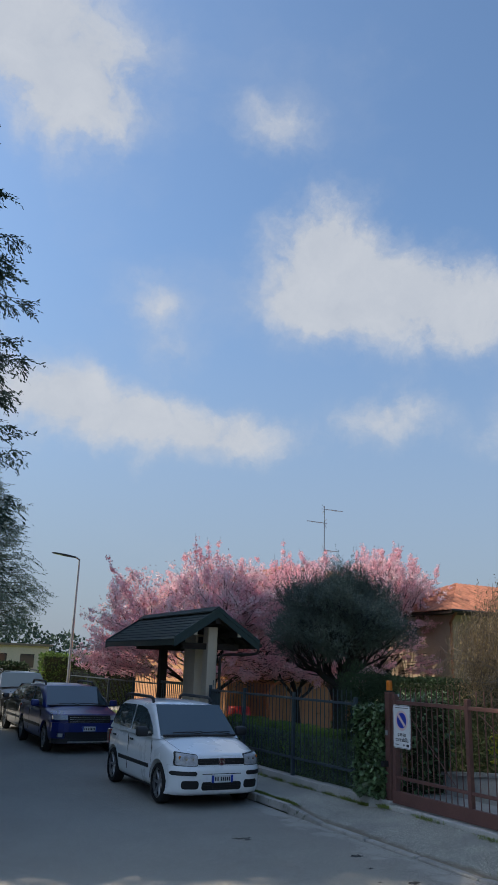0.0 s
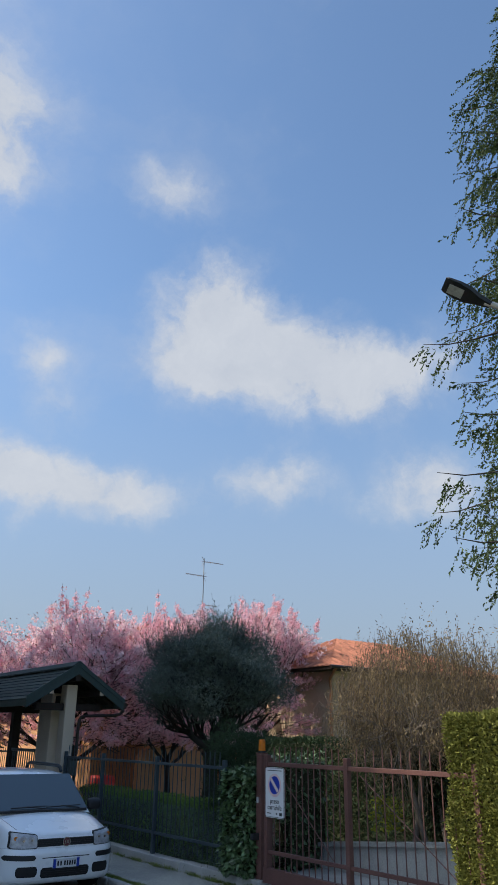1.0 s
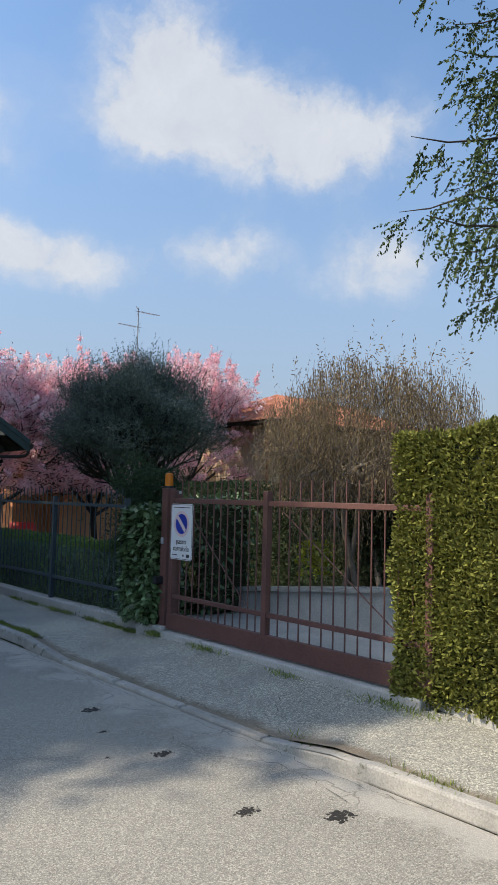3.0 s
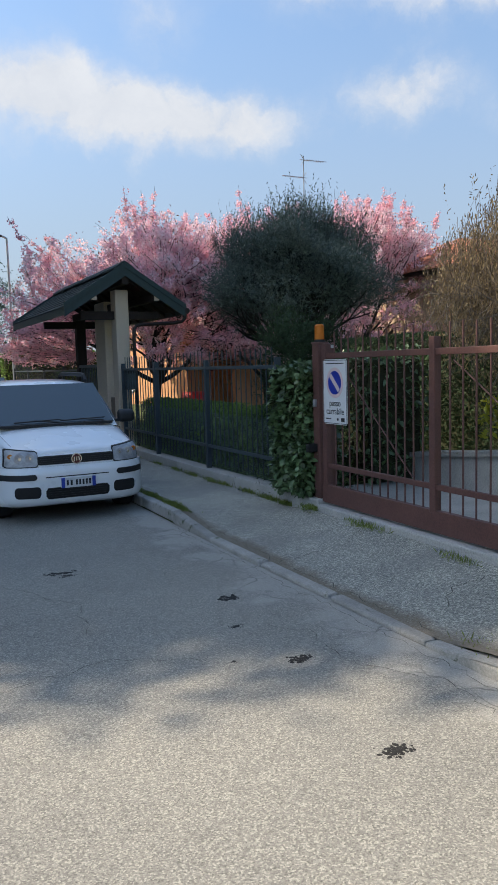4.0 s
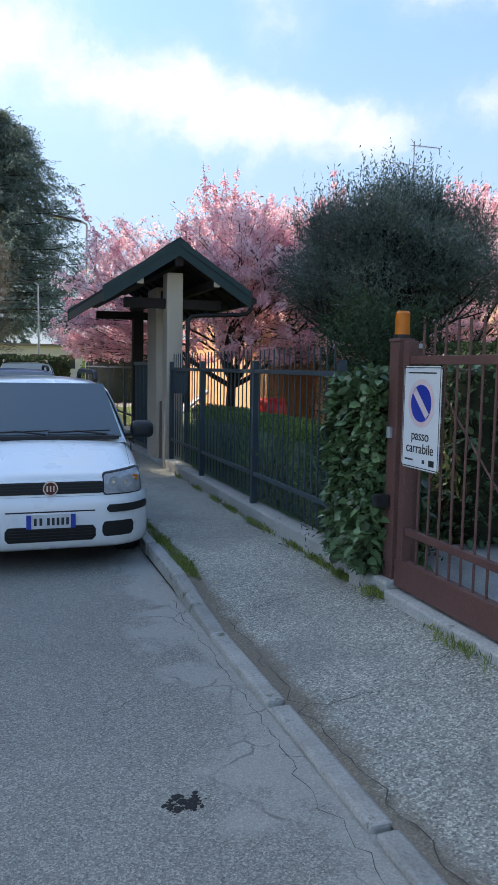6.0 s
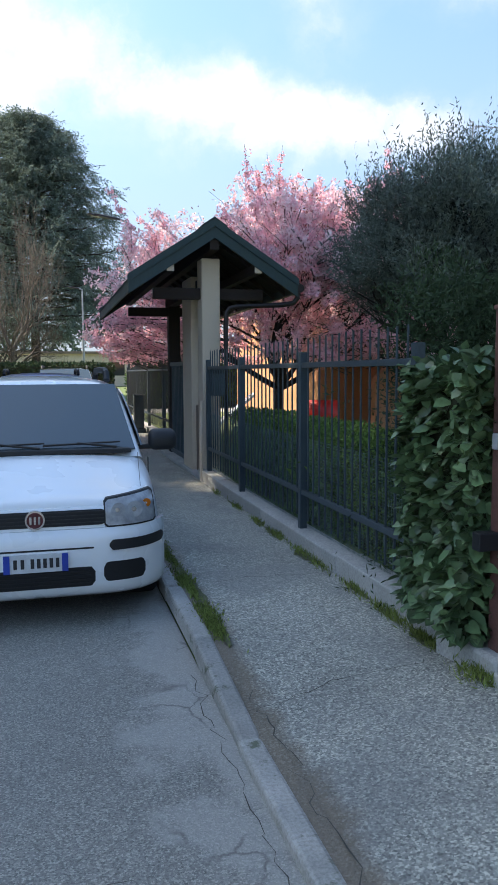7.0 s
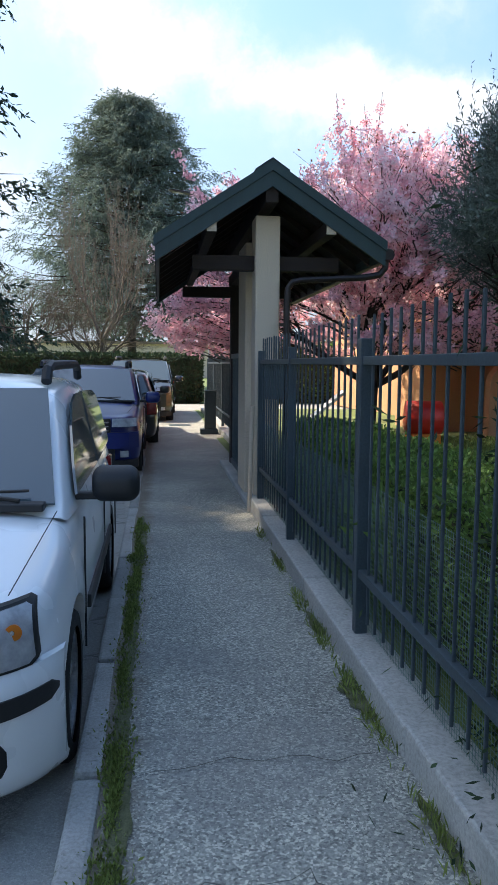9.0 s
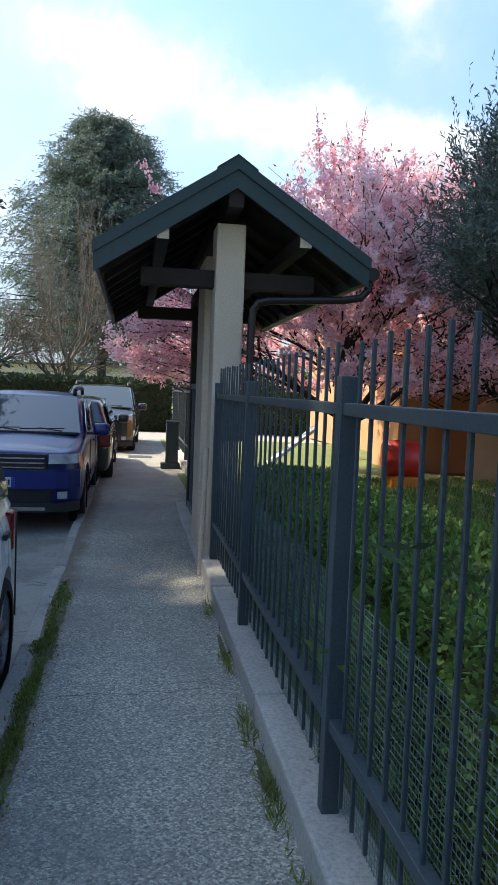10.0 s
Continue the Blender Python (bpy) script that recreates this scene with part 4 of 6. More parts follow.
        part("mirror_arm", boxed(*sorted((s * (hw - 0.06), s * (hw + 0.06)))[:1], cy + 0.26, cz - 0.02, sorted((s * (hw - 0.06), s * (hw + 0.06)))[1], cy + 0.31, cz + 0.015, bevel=0.008), TRIMBLACK, mp)
        if rails:
            r = bmesh.new()
            rx, ry0, ry1 = s * (rw - 0.05), ty + 0.20, by - 0.15
            tube(r, [(rx, ry0, H - 0.045), (rx, ry0 + 0.05, H + 0.015), (rx, ry0 + 0.16, H + 0.035), (rx, (ry0 + ry1) / 2, H + 0.04), (rx, ry1 - 0.16, H + 0.04), (rx, ry1 - 0.05, H + 0.015), (rx, ry1, H - 0.05)], 0.027, 8)
            part("roof_rail", r, TRIMBLACK, c, "black roof rail")
    # wheels: tyre, rim with spokes
    for y in axles:
        for s in (-1, 1):
            w = bmesh.new()
            prof = [(wheel_r - 0.075, 0.0), (wheel_r - 0.02, 0.0), (wheel_r - 0.003, 0.02), (wheel_r, 0.06), (wheel_r, 0.13), (wheel_r - 0.003, 0.16), (wheel_r - 0.02, 0.18), (wheel_r - 0.075, 0.18)]
            nseg = 28
            rr = [[w.verts.new((s * (hw - 0.015 - d), y + r * math.cos(a), wheel_r + r * math.sin(a))) for r, d in prof] for a in (2 * math.pi * k / nseg for k in range(nseg))]
            for i in range(nseg):
                a, b = rr[i], rr[(i + 1) % nseg]
                for k in range(len(prof) - 1):
                    w.faces.new((a[k], a[k + 1], b[k + 1], b[k]))
            bmesh.ops.recalc_face_normals(w, faces=w.faces[:])
            wheel = part("wheel", w, RUBBER, c, smooth=True)
            rim = bmesh.new()
            x0 = s * (hw - 0.05)
            rod(rim, (x0 - s * 0.03, y, wheel_r), (x0 + s * 0.0, y, wheel_r), 0.06, 0.05, 16)
            for k in range(7):
                a = 2 * math.pi * k / 7
                rod(rim, (x0 - s * 0.02, y + 0.04 * math.cos(a), wheel_r + 0.04 * math.sin(a)), (x0 - s * 0.012, y + (wheel_r - 0.075) * math.cos(a), wheel_r + (wheel_r - 0.075) * math.sin(a)), 0.026, 0.02, 6)
            tor = [[rim.verts.new((x0 + s * (0.02 if j in (1, 2) else -0.02), y + rad * math.cos(a), wheel_r + rad * math.sin(a))) for j, rad in enumerate((wheel_r - 0.095, wheel_r - 0.095, wheel_r - 0.07, wheel_r - 0.07))] for a in (2 * math.pi * k / 28 for k in range(28))]
            for i in range(28):
                for k in range(4):
                    rim.faces.new((tor[i][k], tor[i][(k + 1) % 4], tor[(i + 1) % 28][(k + 1) % 4], tor[(i + 1) % 28][k]))
            part("rim", rim, RIM, wheel, "silver spoked rim")
            part("brake_drum", rod(bmesh.new(), (s * (hw - 0.20), y, wheel_r), (s * (hw - 0.075), y, wheel_r), wheel_r - 0.07, n=24), GRILLE, wheel)
    # underside
    part("floor_pan", boxed(-hw * 0.82, 0.25, ground - 0.01, hw * 0.82, L - 0.25, ground + 0.05), GRILLE, c)
    # nose
    def nose_y(x):
        return 0.02 + 0.30 * (abs(x) / hw) ** 6
    def strip(name, x0, x1, z0, z1, depth, mat, lab="", taper=0.0):
        b = bmesh.new()
        k = 14
        for i in range(k):
            xa, xb = x0 + (x1 - x0) * i / k, x0 + (x1 - x0) * (i + 1) / k
            back = 0.10
            vs = [b.verts.new(p) for p in ((xa, nose_y(xa) - depth, z0), (xb, nose_y(xb) - depth, z0), (xb, nose_y(xb) - depth + taper, z1), (xa, nose_y(xa) - depth + taper, z1), (xa, nose_y(xa) + back, z0), (xb, nose_y(xb) + back, z0), (xb, nose_y(xb) + back, z1), (xa, nose_y(xa) + back, z1))]
            for q in ((0, 1, 2, 3), (5, 4, 7, 6), (3, 2, 6, 7), (1, 0, 4, 5)):
                b.faces.new([vs[j] for j in q])
            if i == 0:
                b.faces.new([vs[j] for j in (4, 0, 3, 7)])
            if i == k - 1:
                b.faces.new([vs[j] for j in (1, 5, 6, 2)])
        bmesh.ops.remove_doubles(b, verts=b.verts[:], dist=1e-4)
        bmesh.ops.recalc_face_normals(b, faces=b.faces[:])
        return part(name, b, mat, c, lab)
    gz = nose_z
    depths = [(0.02, 0.05), (0.05, 0.0), (0.10, -0.025), (0.18, -0.036), (0.28, -0.045), (0.36, -0.043), (0.40, -0.034), (0.43, -0.012), (0.46, -0.004), (0.54, 0.006), (0.60, 0.045), (0.66, 0.12)]
    def skin_y(x, z):
        """The front's face: curved round the corners, the bumper bulging out below."""
        return nose_y(x) + float(np.interp(z - ground, [d[0] for d in depths], [d[1] for d in depths]))
    def patch(name, x0, x1, z0, z1, lift, mat, lab="", parent=c, r=0.0, lean=0.0, nx=18, nz=5, thick=0.02, slant=0.0):
        """A piece that follows the front's face; r rounds its corners, lean tilts its ends, slant raises its top outwards."""
        b = bmesh.new()
        layers = []
        for back in (0.0, thick):
            grid = []
            for i in range(nx + 1):
                f = i / nx
                x = x0 + (x1 - x0) * f
                e = min(f, 1 - f) * (x1 - x0)
                cut = r - math.sqrt(max(r * r - (r - e) ** 2, 0)) if e < r else 0.0
                k = f if x0 + x1 > 0 else 1 - f
                lo, hi = z0 + cut, z1 - cut + slant * k
                row = []
                for j in range(nz + 1):
                    z = lo + (hi - lo) * j / nz
                    xx = x + lean * (z - z0) * (1 if x0 + x1 > 0 else -1) * k
                    row.append(b.verts.new((xx, skin_y(xx, z) - lift + back, z)))
                grid.append(row)
            layers.append(grid)
        for q, g in enumerate(layers):
            for i in range(nx):
                for j in range(nz):
                    b.faces.new((g[i][j], g[i + 1][j], g[i + 1][j + 1], g[i][j + 1]))
        A, B = layers
        for i in range(nx):
            b.faces.new((A[i][0], A[i + 1][0], B[i + 1][0], B[i][0]))
            b.faces.new((A[i][nz], A[i + 1][nz], B[i + 1][nz], B[i][nz]))
        for j in range(nz):
            b.faces.new((A[0][j], A[0][j + 1], B[0][j + 1], B[0][j]))
            b.faces.new((A[nx][j], A[nx][j + 1], B[nx][j + 1], B[nx][j]))
        bmesh.ops.recalc_face_normals(b, faces=b.faces[:])
        ob = part(name, b, mat, parent, lab, smooth=True)
        sharp_edges = ob.data.attributes.new("sharp_edge", "BOOLEAN", "EDGE")
        bb2 = bmesh.new()
        bb2.from_mesh(ob.data)
        sharp_edges.data.foreach_set("value", [len(e.link_faces) == 2 and e.calc_face_angle(0) > radians(40) for e in bb2.edges])
        bb2.free()
        return ob
    if style == "hatch":
        bumper = patch("bumper", -hw * 0.995, hw * 0.995, ground + 0.02, ground + 0.435, 0.0, paint, "smooth white bumper", nx=48, nz=22, thick=0.06)
        patch("front_panel", -0.40, 0.40, ground + 0.437, ground + 0.56, -0.002, paint, "white panel under the grille", nx=30, nz=8, thick=0.06)
        patch("lower_grille", -0.335, 0.335, ground + 0.095, ground + 0.215, 0.003, GRILLE, "black lower air intake", bumper, r=0.03, nx=30)
        for k in range(4):
            patch("grille_bar", -0.31, 0.31, ground + 0.115 + k * 0.024, ground + 0.121 + k * 0.024, 0.008, TRIMBLACK, "", bumper, nz=1)
        patch("seam", -0.33, 0.33, ground + 0.322, ground + 0.332, 0.002, TRIMBLACK, "", bumper, nz=1)
        for s in (-1, 1):
            patch("fog_recess", *sorted((s * 0.385, s * 0.64)), ground + 0.115, ground + 0.235, 0.003, GRILLE, "black fog lamp recess", bumper, r=0.035)
            patch("bumper_strip", *sorted((s * 0.42, s * hw * 0.985)), ground + 0.305, ground + 0.365, 0.010, TRIMBLACK, "black bumper strip", bumper, r=0.022)
            patch("headlight_rim", *sorted((s * 0.395, s * 0.725)), ground + 0.436, ground + 0.600, 0.002, TRIMBLACK, r=0.015, lean=-0.10, slant=0.035, thick=0.05)
            hl = patch("headlight", *sorted((s * 0.403, s * 0.717)), ground + 0.446, ground + 0.592, 0.010, LENS, "clear square headlight", r=0.015, lean=-0.10, slant=0.033, thick=0.03)
            for hx, hz, hr, mt in ((0.475, 0.535, 0.042, CHROME), (0.575, 0.530, 0.050, CHROME), (0.655, 0.555, 0.026, AMBER)):
                y_ = skin_y(hx, ground + hz) - 0.016
                part("reflector", rod(bmesh.new(), (s * hx, y_ + 0.03, ground + hz), (s * (hx + 0.004), y_ + 0.002, ground + hz), hr * 0.75, hr, 24), LENS if mt is CHROME else mt, hl)
                part("bulb", rod(bmesh.new(), (s * hx, y_ + 0.02, ground + hz), (s * hx, y_ - 0.001, ground + hz), hr * 0.42, hr * 0.3, 14), CHROME, hl)
        patch("grille", -0.405, 0.405, ground + 0.455, ground + 0.545, 0.004, GRILLE, "black upper grille", r=0.01, nx=30)
        for k in range(4):
            patch("grille_bar", -0.395, 0.395, ground + 0.467 + k * 0.021, ground + 0.474 + k * 0.021, 0.009, TRIMBLACK, nz=1)
        by_ = skin_y(0, ground + 0.50)
        badge = bmesh.new()
        rod(badge, (0, by_ - 0.022, ground + 0.50), (0, by_ + 0.01, ground + 0.50), 0.056, n=32)
        bg = part("badge", badge, CHROME, c, "round chrome badge")
        part("badge_field", rod(bmesh.new(), (0, by_ - 0.025, ground + 0.50), (0, by_ - 0.021, ground + 0.50), 0.046, n=32), BADGE, bg)
        for bx in (-0.024, 0.0, 0.024):
            part("badge_mark", boxed(bx - 0.006, by_ - 0.028, ground + 0.478, bx + 0.006, by_ - 0.024, ground + 0.522), CHROME, bg)
        pz = ground + 0.205
    else:
        strip("bumper", -hw * 0.94, hw * 0.94, ground + 0.02, ground + 0.12, 0.05, TRIMBLACK, "black lower bumper")
        strip("skid_plate", -0.5, 0.5, ground + 0.04, ground + 0.075, 0.06, CHROME, "silver skid strip")
        strip("lower_grille", -0.55, 0.55, ground + 0.12, ground + 0.27, 0.02, GRILLE)
        strip("bumper", -hw * 0.95, hw * 0.95, ground + 0.27, gz - 0.17, 0.05, paint)
        strip("grille", -0.50, 0.50, gz - 0.17, gz + 0.0, 0.03, GRILLE, "black grille")
        for k in range(3):
            strip("grille_bar", -0.48, 0.48, gz - 0.15 + k * 0.05, gz - 0.135 + k * 0.05, 0.038, CHROME)
        for s in (-1, 1):
            strip("headlight", *sorted((s * 0.52, s * hw * 0.93)), gz - 0.10, gz + 0.0, 0.025, LENS, "headlight", taper=0.06)
            strip("fog_lamp", *sorted((s * 0.62, s * 0.72)), ground + 0.16, ground + 0.24, 0.045, LENS)
        pz = ground + 0.29
    plate = strip("number_plate", -0.18, 0.18, pz - 0.0, pz + 0.105, 0.062, PLATEWHITE, "white number plate with blue ends")
    for s in (-1, 1):
        b = boxed(*sorted((s * 0.145, s * 0.18))[:1], nose_y(0) - 0.068, pz, sorted((s * 0.145, s * 0.18))[1], nose_y(0) - 0.058, pz + 0.105)
        part("plate_band", b, PLATEBLUE, plate)
    for x in (-0.115, -0.075, -0.02, 0.015, 0.05, 0.085, 0.12):
        part("plate_mark", boxed(x - 0.010, nose_y(0) - 0.066, pz + 0.025, x + 0.010, nose_y(0) - 0.058, pz + 0.08), SIGNBLACK, plate)
    # tail lamps, tail plate recess
    for s in (-1, 1):
        part("tail_lamp", boxed(*sorted((s * (hw * 0.74), s * (hw * 0.955)))[:1], L - 0.16, sh - 0.28, sorted((s * (hw * 0.74), s * (hw * 0.955)))[1], L - 0.012, sh - 0.06, bevel=0.015), REDLENS, c, "red tail lamp")
    # wipers and cowl
    part("cowl", boxed(-hw * 0.82, cy - 0.06, cz - 0.01, hw * 0.82, cy + 0.02, cz + 0.022, bevel=0.006), TRIMBLACK, c)
    wp = bmesh.new()
    for x0 in (-0.42, 0.10):
        rod(wp, (x0 - 0.05, cy + 0.03, cz + 0.045), (x0 + 0.48, cy + 0.03, cz + 0.062), 0.008, 0.006, 6)
        rod(wp, (x0 + 0.45, cy - 0.02, cz + 0.03), (x0 + 0.18, cy + 0.025, cz + 0.06), 0.009, 0.007, 6)
    part("wiper", wp, TRIMBLACK, c)
    for s in (-1, 1):
        part("bonnet_seam", rod(bmesh.new(), (s * hw * 0.80, 0.20, hood_z + 0.07), (s * hw * 0.88, cy - 0.02, cz - 0.015), 0.002, n=6), TRIMBLACK, c)
    return c


def facing(x, y, turn=0.0, away=False, length=0.0):
    return Matrix.Translation((x, y, 0.0)) @ Matrix.Rotation(radians(turn + (180 if away else 0)), 4, "Z")


car("parked_car", facing(5.715, 11.0), "white small hatchback with black bumper strips parked at the kerb", WHITE_PAINT, 3.54, 1.58, 1.50, 2.30, 0.74, 0.295, 0.75, (0.90, 0.97), 1.48, 3.30)
car("parked_car", facing(5.72, 18.3), "dark blue compact crossover parked behind the white hatchback", BLUE_PAINT, 4.10, 1.78, 1.53, 2.60, 0.85, 0.325, 0.86, (1.15, 1.02), 1.90, 3.75, ground=0.22, style="suv")
car("parked_car", facing(5.95, 26.3, 0, True), "dark grey hatchback parked tail first along the kerb", DARK_PAINT, 4.1, 1.74, 1.46, 2.58, 0.82, 0.31, 0.80, (1.15, 0.96), 1.90, 3.80, style="suv", rails=False)
car("parked_car", facing(6.25, 27.6, -2), "black sport utility car parked far along the kerb", BLACK_PAINT, 4.5, 1.84, 1.68, 2.70, 0.90, 0.35, 0.95, (1.25, 1.10), 2.0, 4.15, ground=0.24, style="suv")

# ---- planting ----
def shoots(rng, starts, heads, length, per, spread=0.5):
    """Leaf places and headings along short shoots."""
    n = len(starts)
    heads = heads / (np.linalg.norm(heads, axis=1, keepdims=True) + 1e-9)
    ln = length * rng.uniform(0.5, 1.4, (n, 1, 1))
    k = (np.arange(per)[None, :, None] + rng.uniform(0, 1, (n, per, 1))) / per
    pts = starts[:, None] + heads[:, None] * ln * k
    d = heads[:, None] + rng.normal(size=(n, per, 3)) * spread
    return pts.reshape(-1, 3), d.reshape(-1, 3)


def fitted(segs, tips, base, size):
    """Scales a grown tree to stand at base and fill the given width, depth and height."""
    p = np.array([s[1] for s in segs])
    lo, hi = np.percentile(p, 1, axis=0), np.percentile(p, 99, axis=0)
    k = np.array([size[0] / (hi[0] - lo[0]), size[1] / (hi[1] - lo[1]), size[2] / hi[2]])
    base = np.array(base, float)
    mid = np.array([(lo[0] + hi[0]) / 2, (lo[1] + hi[1]) / 2, 0])
    def move(q):
        w = np.clip(q[2] / hi[2] * 1.6, 0, 1)
        return (q - mid * w * 0.9) * k + base
    def inside(q):
        return q[2] < hi[2] * 1.06 and lo[0] * 1.08 < q[0] < hi[0] * 1.08 and lo[1] * 1.08 < q[1] < hi[1] * 1.08
    segs2 = [(move(a), move(b), r0, r1) for a, b, r0, r1 in segs if inside(b)]
    tips2 = [(move(a), d, l) for a, d, l in tips if inside(a)]
    return segs2, tips2


def cherry(seed, base, size, label, petals, trunk=0.13):
    rng = np.random.default_rng(seed)
    t = empty("cherry_tree", label=label, category="tree", group="blossoming cherry trees")
    segs, tips = [], []
    p = np.zeros(3)
    q = np.array([0.05, 0.02, 1.1])
    segs.append((p, q, trunk, trunk * 0.85))
    for k in range(8):
        a = 2 * math.pi * k / 8 + rng.uniform(-0.3, 0.3)
        h = np.array([math.cos(a), math.sin(a), rng.uniform(0.45, 1.5)])
        grow(rng, q - np.array([0, 0, rng.uniform(0, 0.25)]), h, 1.7, trunk * 0.55, 3, 0.62, 3, 0.20, 0.74, 5, 0.13, segs, tips, 1, 0.6)
    segs, tips = fitted(segs, tips, base, size)
    dome = np.array(base) + np.array([0, 0, size[2] * 0.42])
    def in_dome(q):
        return np.linalg.norm((q - dome) / (np.array(size) * np.array([0.54, 0.54, 0.58]))) < 1.0
    segs = [q for q in segs if in_dome(q[1]) or q[2] > trunk * 0.5]
    tips = [q for q in tips if in_dome(q[0])]
    wood_mesh("trunk", segs, DARKBARK, t, 5, "dark branching trunk")
    tp = np.array([x[0] for x in tips])
    td = np.array([x[1] for x in tips])
    base = np.array(base)

    def clusters(mids, each, loose):
        """Petals in tight round tufts at the given places."""
        pts = np.repeat(mids, each, axis=0) + rng.normal(size=(len(mids) * each, 3)) * loose
        return pts, rng.normal(size=pts.shape)

    # tufts along every thin branch
    thin = [q for q in segs if q[2] < trunk * 0.26]
    a = np.array([q[0] for q in thin])
    b = np.array([q[1] for q in thin])
    j = rng.integers(0, len(a), petals // 16)
    mids = a[j] + (b[j] - a[j]) * rng.random((len(j), 1)) + rng.normal(size=(len(j), 3)) * 0.045
    half = rng.random(len(mids)) < 0.42
    for mask, mat, lab in ((half, BLOSSOM, "dense pink blossom"), (~half, PALEBLOSSOM, "pale pink blossom")):
        pts, d = clusters(mids[mask], 16, 0.042)
        leaf_mass("crown", pts, d, 0.056, 0.05, mat, t, rng, label=lab)
    # low boughs that hang outwards
    m = petals // 420
    a = rng.uniform(0, 2 * np.pi, m)
    rad = rng.uniform(0.45, 1.0, m) ** 0.6
    zz = base[2] + size[2] * (0.60 - 0.32 * rng.random(m) ** 0.8)
    low = np.stack([base[0] + np.cos(a) * rad * size[0] * 0.44, base[1] + np.sin(a) * rad * size[1] * 0.44, zz], 1)
    out = np.stack([np.cos(a), np.sin(a), -0.1 + 0.6 * rng.random(m)], 1)
    mids, _ = shoots(rng, low, out, 0.7, 8, 0.2)
    pts, d = clusters(mids + rng.normal(size=mids.shape) * 0.03, 15, 0.04)
    leaf_mass("crown", pts, d, 0.056, 0.05, BLOSSOM, t, rng, label="low hanging blossom")
    tagged(wood_mesh("bough_wood", [(p_ - u_ * 0.5, p_ + u_ * 0.6, 0.012, 0.004) for p_, u_ in zip(low, out)], DARKBARK, t, 4), kind="stuff")
    # upright sprays above the crown
    rel = (tp - base - np.array([0, 0, size[2] * 0.42])) / (np.array(size) * np.array([0.5, 0.5, 0.58]))
    hi = tp[(np.linalg.norm(rel, axis=1) > 0.62) & (np.linalg.norm(rel, axis=1) < 1.02) & (rel[:, 2] > 0.22)]
    pick = hi[rng.integers(0, len(hi), 64)]
    out = pick - (base + np.array([0, 0, size[2] * 0.30]))
    out = out / np.linalg.norm(out, axis=1, keepdims=True) + np.array([0, 0, 0.55]) + rng.normal(size=out.shape) * 0.16
    out /= np.linalg.norm(out, axis=1, keepdims=True)
    far = rng.uniform(0.35, 1.0, (len(pick), 1))
    k = rng.random((len(pick), 16, 1))
    mids = (pick[:, None] + out[:, None] * far[:, None] * k).reshape(-1, 3) + rng.normal(size=(len(pick) * 16, 3)) * 0.03
    pts, d = clusters(mids, 13, 0.036)
    leaf_mass("crown", pts, d, 0.054, 0.048, BLOSSOM, t, rng, label="upright blossom sprays")
    tagged(wood_mesh("spray_wood", [(p_, p_ + u_ * (f_ + 0.12), 0.008, 0.003) for p_, u_, f_ in zip(pick, out, far)], DARKBARK, t, 4), kind="stuff")
    j = rng.integers(0, len(tp), petals // 40)
    leaf_mass("young_foliage", tp[j] + rng.normal(size=(len(j), 3)) * 0.1, td[j] + rng.normal(size=(len(j), 3)), 0.07, 0.03, RUSSET, t, rng)
    return t


